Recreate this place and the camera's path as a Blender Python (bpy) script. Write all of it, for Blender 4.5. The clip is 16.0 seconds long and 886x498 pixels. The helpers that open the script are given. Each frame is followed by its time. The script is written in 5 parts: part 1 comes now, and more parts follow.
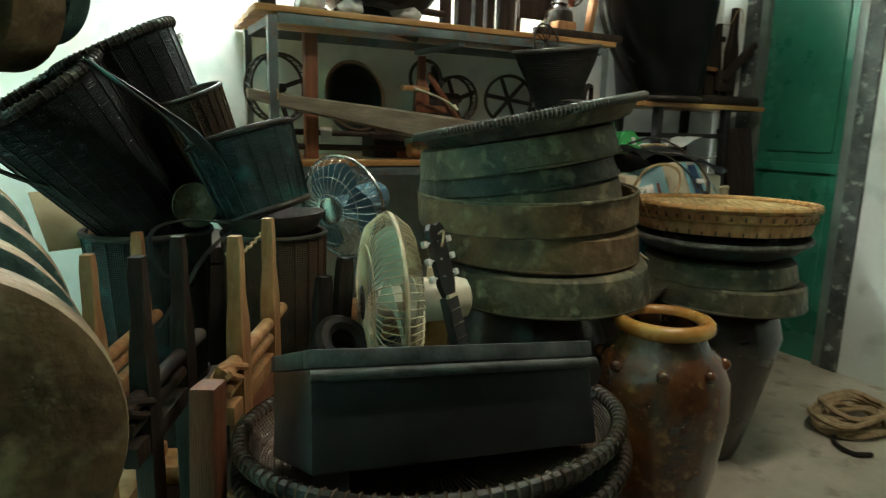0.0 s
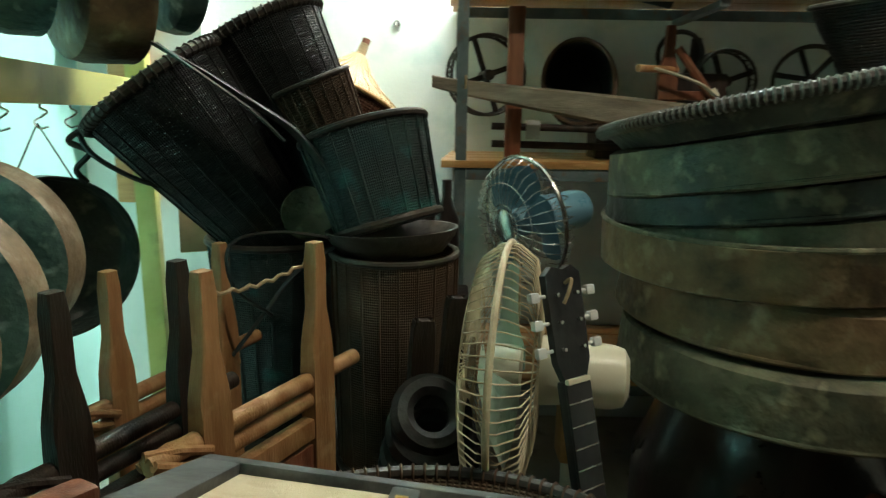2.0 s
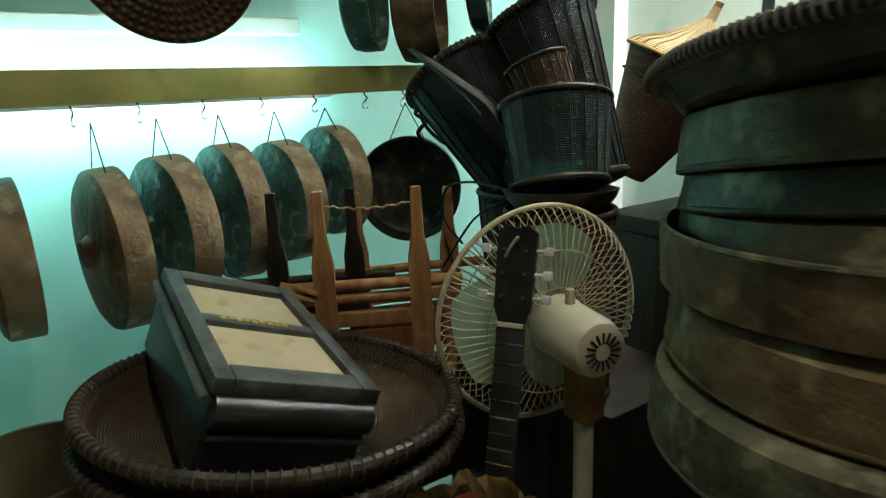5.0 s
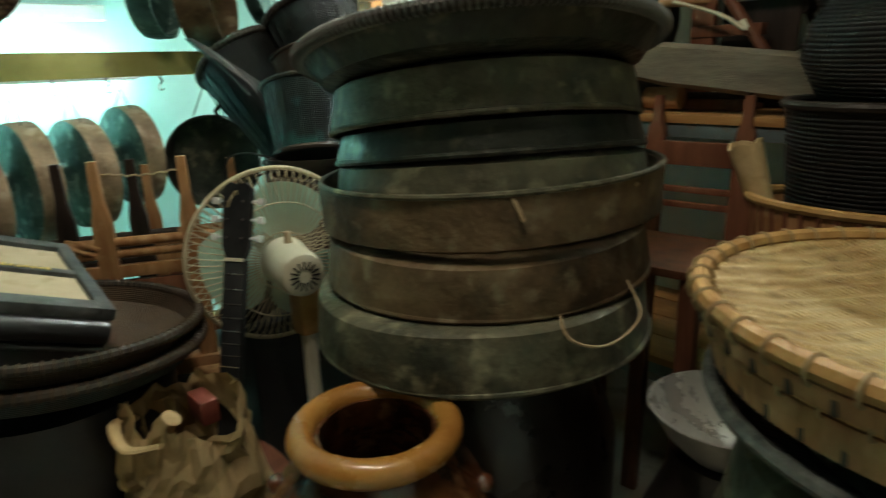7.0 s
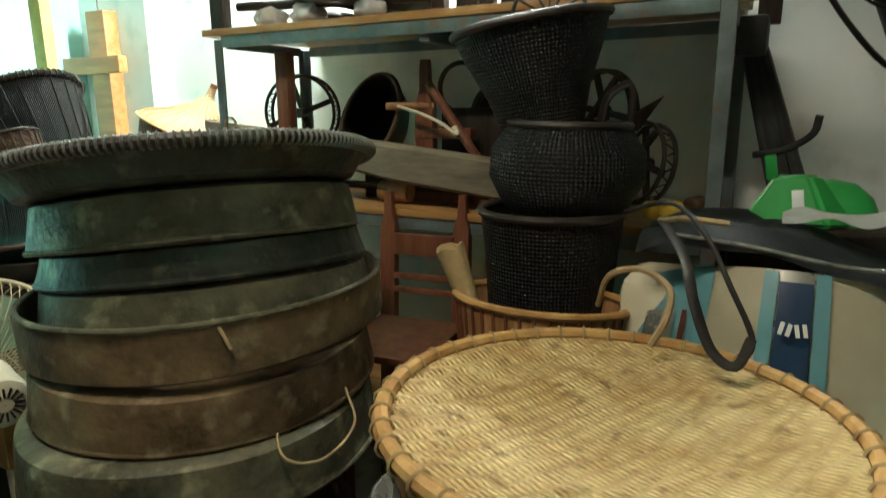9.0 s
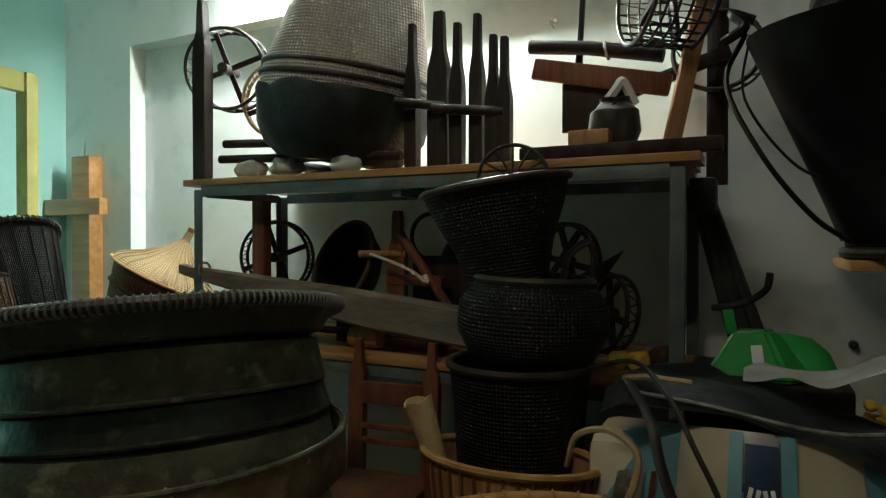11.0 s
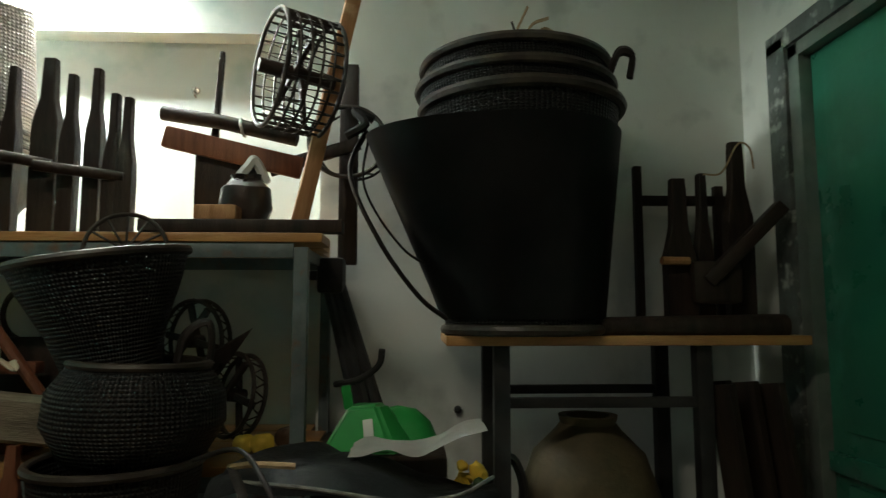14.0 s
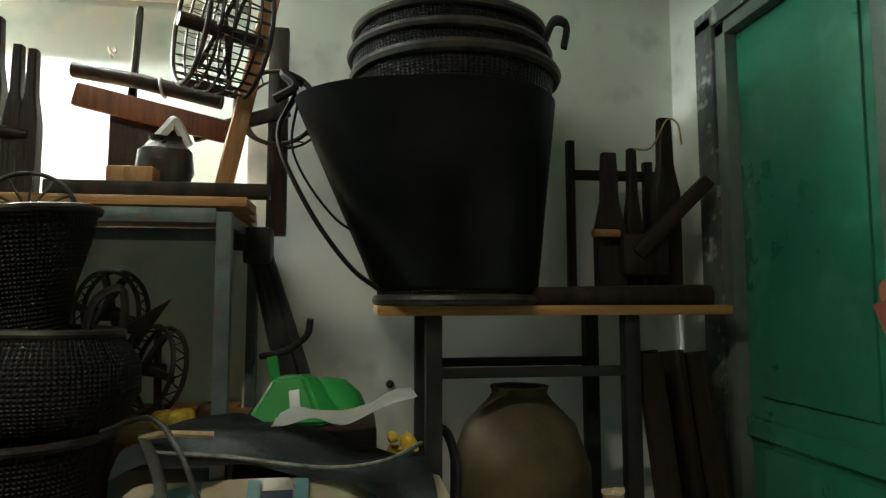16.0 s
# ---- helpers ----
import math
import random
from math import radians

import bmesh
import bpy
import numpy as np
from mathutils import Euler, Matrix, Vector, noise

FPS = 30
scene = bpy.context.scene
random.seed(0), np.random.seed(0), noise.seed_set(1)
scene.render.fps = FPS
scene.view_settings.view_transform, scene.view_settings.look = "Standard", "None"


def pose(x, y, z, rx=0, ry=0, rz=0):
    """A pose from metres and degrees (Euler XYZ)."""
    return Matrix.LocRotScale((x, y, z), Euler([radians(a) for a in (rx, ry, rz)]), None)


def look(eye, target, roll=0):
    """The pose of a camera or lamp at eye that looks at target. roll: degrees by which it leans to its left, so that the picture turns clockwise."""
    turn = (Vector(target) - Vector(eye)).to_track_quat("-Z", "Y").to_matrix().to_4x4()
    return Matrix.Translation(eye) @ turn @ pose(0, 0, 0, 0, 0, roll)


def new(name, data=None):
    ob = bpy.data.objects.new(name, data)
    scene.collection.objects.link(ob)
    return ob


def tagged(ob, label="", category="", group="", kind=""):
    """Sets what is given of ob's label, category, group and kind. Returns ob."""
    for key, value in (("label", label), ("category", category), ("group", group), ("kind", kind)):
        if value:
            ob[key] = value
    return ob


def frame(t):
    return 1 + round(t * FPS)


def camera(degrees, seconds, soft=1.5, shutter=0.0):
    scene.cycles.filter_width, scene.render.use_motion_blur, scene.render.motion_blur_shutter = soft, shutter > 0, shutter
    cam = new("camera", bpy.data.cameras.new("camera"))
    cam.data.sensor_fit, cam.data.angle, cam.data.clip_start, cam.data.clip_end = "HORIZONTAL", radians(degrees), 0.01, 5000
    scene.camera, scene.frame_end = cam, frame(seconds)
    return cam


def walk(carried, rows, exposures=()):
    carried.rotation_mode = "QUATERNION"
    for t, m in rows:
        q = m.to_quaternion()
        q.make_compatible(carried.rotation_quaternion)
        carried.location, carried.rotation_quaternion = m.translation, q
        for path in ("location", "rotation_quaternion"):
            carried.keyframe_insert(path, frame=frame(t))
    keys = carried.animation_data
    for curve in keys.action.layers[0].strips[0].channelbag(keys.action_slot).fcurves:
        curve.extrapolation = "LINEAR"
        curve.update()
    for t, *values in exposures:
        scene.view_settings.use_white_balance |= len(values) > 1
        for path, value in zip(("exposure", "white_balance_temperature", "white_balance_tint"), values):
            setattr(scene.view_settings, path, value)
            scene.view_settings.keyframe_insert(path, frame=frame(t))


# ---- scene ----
cam = camera(70.1, 16.0, 1.2, 0.4)
PATH = [
    (0.0, look((-0.287, 0.212, 1.231), (0.645, 1.941, 0.855), 1.4)),
    (0.5, look((-0.176, 0.265, 1.229), (0.562, 2.086, 0.858), 1.7)),
    (1.0, look((-0.083, 0.378, 1.235), (0.512, 2.247, 0.849), 1.4)),
    (1.5, look((0.056, 0.490, 1.230), (0.472, 2.406, 0.834), 1.1)),
    (2.0, look((0.224, 0.575, 1.233), (0.210, 2.533, 0.821), 0.9)),
    (2.5, look((0.395, 0.654, 1.234), (0.108, 2.587, 0.806), 0.8)),
    (3.0, look((0.595, 0.715, 1.237), (0.103, 2.604, 0.802), 0.4)),
    (3.5, look((0.801, 0.717, 1.254), (-0.189, 2.393, 0.795), -1.0)),
    (4.0, look((0.938, 0.794, 1.245), (-0.454, 2.156, 0.789), -1.7)),
    (4.2, look((0.989, 0.827, 1.248), (-0.507, 2.075, 0.796), -2.1)),
    (6.3, look((1.651, 0.817, 1.254), (-0.011, 1.805, 0.744), -2.6)),
    (6.5, look((1.692, 0.842, 1.262), (0.109, 1.936, 0.726), -2.7)),
    (6.7, look((1.731, 0.867, 1.269), (0.202, 2.028, 0.708), -2.7)),
    (7.0, look((1.774, 0.912, 1.254), (0.353, 2.201, 0.688), -2.1)),
    (7.5, look((1.856, 0.966, 1.260), (0.652, 2.461, 0.700), -1.7)),
    (8.0, look((1.873, 0.981, 1.294), (0.927, 2.640, 0.702), 0.1)),
    (8.5, look((1.890, 0.977, 1.339), (0.983, 2.666, 0.767), -0.2)),
    (9.0, look((1.893, 0.976, 1.376), (0.967, 2.696, 0.947), -0.4)),
    (9.5, look((1.905, 0.971, 1.408), (0.981, 2.722, 1.128), -0.7)),
    (9.7, look((1.905, 0.972, 1.411), (0.991, 2.736, 1.179), -0.7)),
    (11.8, look((1.930, 0.974, 1.434), (1.133, 2.808, 1.484), -0.3)),
    (12.0, look((1.936, 0.979, 1.434), (1.204, 2.839, 1.496), -0.1)),
    (12.5, look((1.963, 0.988, 1.448), (1.426, 2.912, 1.546), -0.1)),
    (13.0, look((1.986, 1.000, 1.448), (1.703, 2.973, 1.606), 0.0)),
    (13.5, look((2.011, 1.011, 1.444), (1.946, 3.001, 1.640), -0.1)),
    (14.0, look((2.028, 1.015, 1.446), (2.115, 3.003, 1.648), -0.0)),
    (14.5, look((2.053, 1.029, 1.430), (2.281, 3.005, 1.639), -0.0)),
    (15.0, look((2.073, 1.038, 1.415), (2.388, 3.002, 1.623), -0.1)),
    (15.5, look((2.071, 1.035, 1.411), (2.375, 3.003, 1.596), 0.0)),
    (16.0, look((2.046, 1.049, 1.399), (2.327, 3.022, 1.566), -0.1)),
]
EXPOSURES = [(0.0, 0.6), (2.5, 0.55), (4.2, 0.2), (6.3, -0.4), (6.6, -0.2), (7.0, 0.3), (8.0, 0.85), (8.6, 0.95), (9.7, 0.3), (11.8, -1.0), (12.5, -0.95), (13.0, -0.75), (14.0, -0.25), (16.0, 0.3)]
walk(cam, PATH, EXPOSURES)

# ---- light ----
world = bpy.data.worlds.new("world")
scene.world = world
world.use_nodes = True
world.node_tree.nodes["Background"].inputs[0].default_value = (0.5, 0.6, 0.6, 1)
world.node_tree.nodes["Background"].inputs[1].default_value = 0.001


def area(name, m, w, h, watts, color):
    d = bpy.data.lights.new(name, "AREA")
    d.shape, d.size, d.size_y, d.energy, d.color = "RECTANGLE", w, h, watts, color
    ob = new(name, d)
    ob.matrix_world = m
    return ob


area("tube_light_ceiling", look((1.2, 1.1, 2.82), (1.2, 1.11, 0.0)), 1.2, 0.10, 14.5, (1.0, 0.88, 0.70))

# ---- materials ----
def mat(name, c1, c2, rough=0.7, scale=6.0, bump=0.3, metal=0.0, kind="noise", spots=None, stretch=(1, 1, 1), fine=60.0, coat=0.0, dist=0.004):
    m = bpy.data.materials.new(name)
    m.use_nodes = True
    nt = m.node_tree
    n, l = nt.nodes, nt.links
    b = n["Principled BSDF"]
    b.inputs["Roughness"].default_value, b.inputs["Metallic"].default_value = rough, metal
    b.inputs["Coat Weight"].default_value = coat
    b.inputs["Specular IOR Level"].default_value = 0.5 if coat or rough < 0.4 else 0.25
    tc, mp = n.new("ShaderNodeTexCoord"), n.new("ShaderNodeMapping")
    mp.inputs["Scale"].default_value = stretch
    l.new(tc.outputs["Object"], mp.inputs[0])
    big = n.new("ShaderNodeTexNoise")
    big.inputs["Scale"].default_value, big.inputs["Detail"].default_value, big.inputs["Roughness"].default_value = scale, 6, 0.65
    l.new(mp.outputs[0], big.inputs["Vector"])
    small = n.new("ShaderNodeTexNoise")
    small.inputs["Scale"].default_value, small.inputs["Detail"].default_value = fine, 4
    l.new(mp.outputs[0], small.inputs["Vector"])
    ramp = n.new("ShaderNodeValToRGB")
    ramp.color_ramp.elements[0].position, ramp.color_ramp.elements[1].position = 0.36, 0.66
    ramp.color_ramp.elements[0].color, ramp.color_ramp.elements[1].color = (*c1, 1), (*c2, 1)
    l.new(big.outputs["Fac"], ramp.inputs[0])
    color, height = ramp.outputs[0], small.outputs["Fac"]
    if kind in ("weave", "ribs", "cross"):
        w1, w2 = n.new("ShaderNodeTexWave"), n.new("ShaderNodeTexWave")
        uv = n.new("ShaderNodeUVMap")
        for w, d, sc in ((w1, "X", 1.0), (w2, "Y", 1.0)):
            w.bands_direction = d
            w.inputs["Scale"].default_value, w.inputs["Distortion"].default_value = sc, 0.8
            w.inputs["Detail"].default_value = 1
            l.new(uv.outputs[0] if kind != "cross" else tc.outputs["Object"], w.inputs["Vector"])
            if kind == "cross":
                w.inputs["Scale"].default_value, w.inputs["Distortion"].default_value = (34.0, 2.5) if d == "X" else (11.0, 4.0)
        mx = n.new("ShaderNodeMath")
        mx.operation = "MULTIPLY" if kind != "ribs" else "ADD"
        l.new(w1.outputs["Fac"], mx.inputs[0])
        if kind != "ribs":
            l.new(w2.outputs["Fac"], mx.inputs[1])
        else:
            mx.inputs[1].default_value = 0.0
        height = mx.outputs[0]
        mul = n.new("ShaderNodeMixRGB")
        mul.blend_type = "MULTIPLY"
        mul.inputs[0].default_value = 0.55
        l.new(color, mul.inputs[1])
        r2 = n.new("ShaderNodeValToRGB")
        r2.color_ramp.elements[0].color = (0.35, 0.33, 0.3, 1)
        l.new(height, r2.inputs[0])
        l.new(r2.outputs[0], mul.inputs[2])
        color = mul.outputs[0]
    if spots:
        v = n.new("ShaderNodeTexNoise")
        v.inputs["Scale"].default_value, v.inputs["Detail"].default_value = scale * 2.7, 8
        l.new(tc.outputs["Object"], v.inputs["Vector"])
        r3 = n.new("ShaderNodeValToRGB")
        r3.color_ramp.elements[0].position, r3.color_ramp.elements[1].position = 0.56, 0.72
        l.new(v.outputs["Fac"], r3.inputs[0])
        ms = n.new("ShaderNodeMixRGB")
        ms.inputs[2].default_value = (*spots, 1)
        l.new(r3.outputs[0], ms.inputs[0])
        l.new(color, ms.inputs[1])
        color = ms.outputs[0]
    l.new(color, b.inputs["Base Color"])
    rr = n.new("ShaderNodeMapRange")
    rr.inputs["To Min"].default_value, rr.inputs["To Max"].default_value = max(0.05, rough - 0.15), min(1, rough + 0.15)
    l.new(big.outputs["Fac"], rr.inputs[0])
    l.new(rr.outputs[0], b.inputs["Roughness"])
    bp = n.new("ShaderNodeBump")
    bp.inputs["Strength"].default_value, bp.inputs["Distance"].default_value = bump, dist
    l.new(height, bp.inputs["Height"])
    l.new(bp.outputs[0], b.inputs["Normal"])
    return m


def glow(name, color, strength):
    m = bpy.data.materials.new(name)
    m.use_nodes = True
    b = m.node_tree.nodes["Principled BSDF"]
    b.inputs["Emission Color"].default_value, b.inputs["Emission Strength"].default_value = (*color, 1), strength
    return m


WALL = mat("pale_green_plaster", (0.66, 0.73, 0.69), (0.72, 0.78, 0.74), 0.75, 2.5, 0.12, spots=(0.52, 0.64, 0.60))
WALL_GREY = mat("grey_white_plaster", (0.68, 0.72, 0.67), (0.75, 0.78, 0.73), 0.8, 2.0, 0.12, spots=(0.5, 0.54, 0.5))
WALL_CYAN = mat("turquoise_paint", (0.34, 0.66, 0.62), (0.42, 0.74, 0.70), 0.45, 2.0, 0.1)
CEIL = mat("ceiling_paint", (0.66, 0.70, 0.66), (0.74, 0.76, 0.72), 0.85, 2, 0.1)
FLOOR = mat("worn_floor", (0.36, 0.33, 0.26), (0.52, 0.49, 0.40), 0.5, 3, 0.15, spots=(0.22, 0.19, 0.14))
IRON = mat("blackened_bronze", (0.035, 0.037, 0.026), (0.15, 0.14, 0.088), 0.5, 7.5, 0.9, 0.15, spots=(0.27, 0.25, 0.16), fine=26, dist=0.008)
IRON2 = mat("brown_bronze", (0.055, 0.036, 0.020), (0.20, 0.135, 0.072), 0.52, 7.0, 0.9, 0.15, spots=(0.26, 0.21, 0.13), fine=26, dist=0.008)
IRON3 = mat("green_black_bronze", (0.016, 0.021, 0.018), (0.062, 0.068, 0.052), 0.42, 7.0, 0.9, 0.2, spots=(0.15, 0.145, 0.10), fine=26, dist=0.008)
# Cyan light off the turquoise wall is mixed into this bronze colour.
CYAN_LIT_BRONZE = mat("cyan_lit_bronze", (0.025, 0.06, 0.055), (0.10, 0.18, 0.16), 0.5, 9.0, 0.8, 0.3, spots=(0.3, 0.42, 0.38), fine=24, dist=0.012)
GONGRIM = mat("tan_bronze", (0.14, 0.095, 0.055), (0.36, 0.26, 0.16), 0.55, 6.0, 0.5, 0.2, spots=(0.42, 0.34, 0.24), dist=0.008)
DARK_BASKET = mat("smoked_wicker", (0.006, 0.007, 0.007), (0.022, 0.023, 0.022), 0.42, 5, 0.9, kind="weave", dist=0.006)
GREEN_BASKET = mat("green_black_wicker", (0.010, 0.020, 0.020), (0.03, 0.055, 0.052), 0.38, 5, 0.9, kind="weave", spots=(0.02, 0.12, 0.11), dist=0.006)
BROWN_BASKET = mat("brown_wicker", (0.07, 0.045, 0.028), (0.16, 0.10, 0.06), 0.6, 5, 0.9, kind="weave", dist=0.006)
RED_WICKER = mat("red_brown_wicker", (0.11, 0.045, 0.024), (0.20, 0.085, 0.045), 0.55, 5, 0.9, kind="weave", dist=0.006)
BAMBOO = mat("bamboo_weave", (0.52, 0.33, 0.12), (0.86, 0.66, 0.33), 0.40, 9, 1.0, kind="cross", spots=(0.24, 0.14, 0.05), dist=0.006)
STRAW = mat("straw_weave", (0.42, 0.29, 0.14), (0.60, 0.45, 0.25), 0.65, 5, 0.8, kind="weave", dist=0.005)
# Rattan lightened so that the back tube's glare is in its colour.
GLARE_WEAVE = mat("glare_pale_rattan", (0.46, 0.41, 0.37), (0.66, 0.61, 0.56), 0.55, 5, 0.9, kind="weave", dist=0.006)
CANE = mat("cane_rim", (0.30, 0.155, 0.05), (0.50, 0.30, 0.11), 0.45, 12, 0.3)
DARK_CANE = mat("dark_cane", (0.018, 0.016, 0.013), (0.06, 0.05, 0.04), 0.4, 12, 0.4)
GREY_CANE = mat("weathered_binding", (0.05, 0.055, 0.05), (0.19, 0.19, 0.17), 0.5, 30, 0.6)
WOOD = mat("worn_orange_wood", (0.25, 0.115, 0.045), (0.45, 0.24, 0.11), 0.55, 5, 0.35, stretch=(6, 6, 0.7), spots=(0.52, 0.32, 0.17))
PALE_WOOD = mat("pale_wood", (0.40, 0.25, 0.12), (0.58, 0.40, 0.22), 0.6, 5, 0.35, stretch=(6, 6, 0.7))
RED_WOOD = mat("red_brown_wood", (0.12, 0.042, 0.022), (0.24, 0.095, 0.05), 0.5, 5, 0.35, stretch=(6, 6, 0.7))
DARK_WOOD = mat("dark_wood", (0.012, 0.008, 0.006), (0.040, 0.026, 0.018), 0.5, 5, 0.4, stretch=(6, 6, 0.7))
GREY_WOOD = mat("grey_wood", (0.13, 0.105, 0.075), (0.26, 0.215, 0.155), 0.65, 6, 0.4, stretch=(1, 6, 6))
BOARD = mat("varnished_board", (0.30, 0.14, 0.045), (0.50, 0.27, 0.10), 0.35, 4, 0.25, stretch=(0.7, 6, 6))
BLACK_WOOD = mat("black_lacquer", (0.012, 0.012, 0.014), (0.022, 0.022, 0.022), 0.35, 8, 0.2)
WORN_BLACK = mat("worn_grey_lacquer", (0.03, 0.032, 0.032), (0.11, 0.115, 0.11), 0.5, 14, 0.3)
CLOTH = mat("speaker_cloth", (0.46, 0.37, 0.24), (0.56, 0.46, 0.32), 0.9, 6, 0.4, fine=400, spots=(0.38, 0.29, 0.17))
STEEL = mat("grey_blue_painted_steel", (0.10, 0.135, 0.135), (0.19, 0.23, 0.23), 0.45, 8, 0.2, 0.4, spots=(0.2, 0.12, 0.07))
BLACK_STEEL = mat("black_painted_steel", (0.012, 0.012, 0.012), (0.03, 0.03, 0.028), 0.5, 8, 0.3)
IVORY = mat("ivory_plastic", (0.60, 0.56, 0.42), (0.70, 0.66, 0.52), 0.35, 6, 0.05)
CREAM_WIRE = mat("cream_coated_wire", (0.46, 0.38, 0.24), (0.60, 0.52, 0.36), 0.4, 20, 0.1)
GREEN_BLADE = mat("pale_green_blade", (0.50, 0.66, 0.54), (0.58, 0.73, 0.60), 0.25, 4, 0.03)
BLUE_BLADE = mat("blue_blade", (0.10, 0.22, 0.29), (0.16, 0.31, 0.40), 0.3, 4, 0.03)
CHROME = mat("dull_chrome", (0.5, 0.5, 0.48), (0.65, 0.65, 0.62), 0.25, 12, 0.05, 0.9)
EBONY = mat("ebony", (0.014, 0.015, 0.016), (0.035, 0.036, 0.036), 0.4, 9, 0.2)
WHITE_PLASTIC = mat("white_plastic", (0.6, 0.62, 0.6), (0.72, 0.73, 0.7), 0.35, 8, 0.05)
GLAZE = mat("brown_glaze", (0.035, 0.012, 0.006), (0.13, 0.042, 0.014), 0.2, 9, 0.6, coat=0.5, spots=(0.24, 0.13, 0.06), fine=20)
GLAZE_RIM = mat("amber_glaze", (0.28, 0.11, 0.02), (0.46, 0.22, 0.05), 0.25, 8, 0.25, coat=0.4)
BLACK_GLAZE = mat("black_glaze", (0.012, 0.009, 0.008), (0.035, 0.025, 0.02), 0.3, 6, 0.3, coat=0.3)
OLIVE_GLAZE = mat("olive_stoneware", (0.06, 0.05, 0.026), (0.12, 0.095, 0.05), 0.6, 6, 0.4)
CLAY = mat("pale_clay", (0.50, 0.40, 0.26), (0.62, 0.52, 0.36), 0.8, 8, 0.3)
PAPER = mat("kraft_paper", (0.48, 0.35, 0.17), (0.64, 0.49, 0.27), 0.8, 6, 0.6, fine=25, dist=0.01)
YELLOW = mat("yellow_painted_steel", (0.34, 0.33, 0.10), (0.44, 0.42, 0.15), 0.45, 4, 0.1, spots=(0.28, 0.27, 0.1))
DOOR_GREEN = mat("green_door_paint", (0.02, 0.15, 0.095), (0.035, 0.22, 0.14), 0.3, 2.5, 0.15, spots=(0.06, 0.26, 0.18))
JAMB = mat("flaked_frame", (0.05, 0.06, 0.055), (0.13, 0.15, 0.14), 0.5, 8, 0.4, spots=(0.42, 0.46, 0.42))
JAMB_METAL = mat("grey_steel_frame", (0.16, 0.20, 0.18), (0.25, 0.29, 0.26), 0.4, 6, 0.15, 0.4)
BLUE_PLASTIC = mat("sky_blue_plastic", (0.20, 0.47, 0.53), (0.27, 0.55, 0.60), 0.35, 5, 0.06, spots=(0.28, 0.46, 0.46))
CREAM_PLASTIC = mat("cream_plastic", (0.64, 0.58, 0.42), (0.74, 0.68, 0.52), 0.4, 5, 0.06)
NAVY = mat("navy_plastic", (0.02, 0.055, 0.13), (0.035, 0.08, 0.17), 0.35, 5, 0.05)
SILVER = mat("silver_plastic", (0.42, 0.42, 0.38), (0.60, 0.60, 0.55), 0.3, 6, 0.05, 0.6)
GREEN_PLASTIC = mat("green_plastic", (0.02, 0.25, 0.05), (0.03, 0.32, 0.07), 0.3, 4, 0.05)
BLACK_CLOTH = mat("black_leatherette", (0.012, 0.014, 0.014), (0.03, 0.034, 0.034), 0.5, 9, 0.5, fine=90)
STRAP = mat("dark_leather_strap", (0.010, 0.009, 0.008), (0.028, 0.024, 0.020), 0.6, 12, 0.4)
TWINE = mat("twine", (0.28, 0.20, 0.11), (0.42, 0.32, 0.19), 0.8, 40, 0.5)
WHITE_FOAM = mat("white_foam", (0.66, 0.68, 0.66), (0.76, 0.77, 0.74), 0.7, 8, 0.2)
YELLOW_PETAL = mat("yellow_petal", (0.60, 0.40, 0.04), (0.72, 0.54, 0.09), 0.6, 9, 0.2)
LEAF = mat("dark_leaf", (0.03, 0.06, 0.02), (0.06, 0.10, 0.04), 0.5, 9, 0.2)
GOLD = mat("gold_lettering", (0.55, 0.36, 0.06), (0.68, 0.48, 0.12), 0.4, 9, 0.1, 0.5)
RED_PAINT = mat("maroon_plastic", (0.16, 0.04, 0.03), (0.24, 0.07, 0.05), 0.4, 6, 0.1)
FILM = mat("clear_packing_tape", (0.45, 0.47, 0.45), (0.62, 0.64, 0.62), 0.25, 14, 0.4)
TUBE = glow("tube_glow", (0.95, 1.0, 0.94), 1050)
CEIL_TUBE = glow("warm_tube_glow", (1.0, 0.95, 0.84), 6)
# emission of the tube added for the glow on the left wall
ADDED_CYAN_TUBE = glow("added_cyan_glow", (0.60, 1.0, 0.94), 85)

# ---- helpers of this scene ----
def smooth(me):
    me.polygons.foreach_set("use_smooth", [True] * len(me.polygons))


def part(name, bm, material, parent=None, label="", flat=False):
    me = bpy.data.meshes.new(name)
    bm.normal_update()
    bm.to_mesh(me)
    bm.free()
    me.materials.append(material)
    if not flat:
        smooth(me)
        me.set_sharp_from_angle(angle=radians(38))
    ob = new(name, me)
    if parent is not None:
        ob.parent = parent
    if label:
        ob["label"] = label
    return ob


def pieces(name, bm, material, places, parent, label=""):
    """Alike pieces on one mesh, one at each pose, under parent."""
    first = part(name, bm, material, parent, label)
    first.matrix_local = places[0]
    for m in places[1:]:
        ob = new(name, first.data)
        ob.parent = parent
        ob.matrix_local = m


def thing(name, label, category, m=None, group=""):
    ob = new(name)
    ob.empty_display_size = 0.05
    ob.matrix_world = m if m is not None else Matrix()
    return tagged(ob, label, category, group)


def solid(name, bm, material, label, category, m=None, group=""):
    ob = part(name, bm, material)
    if m is not None:
        ob.matrix_world = m
    return tagged(ob, label, category, group)


def structure(name, bm, material, label=""):
    return tagged(part(name, bm, material, flat=True), label, "", "", "structure")


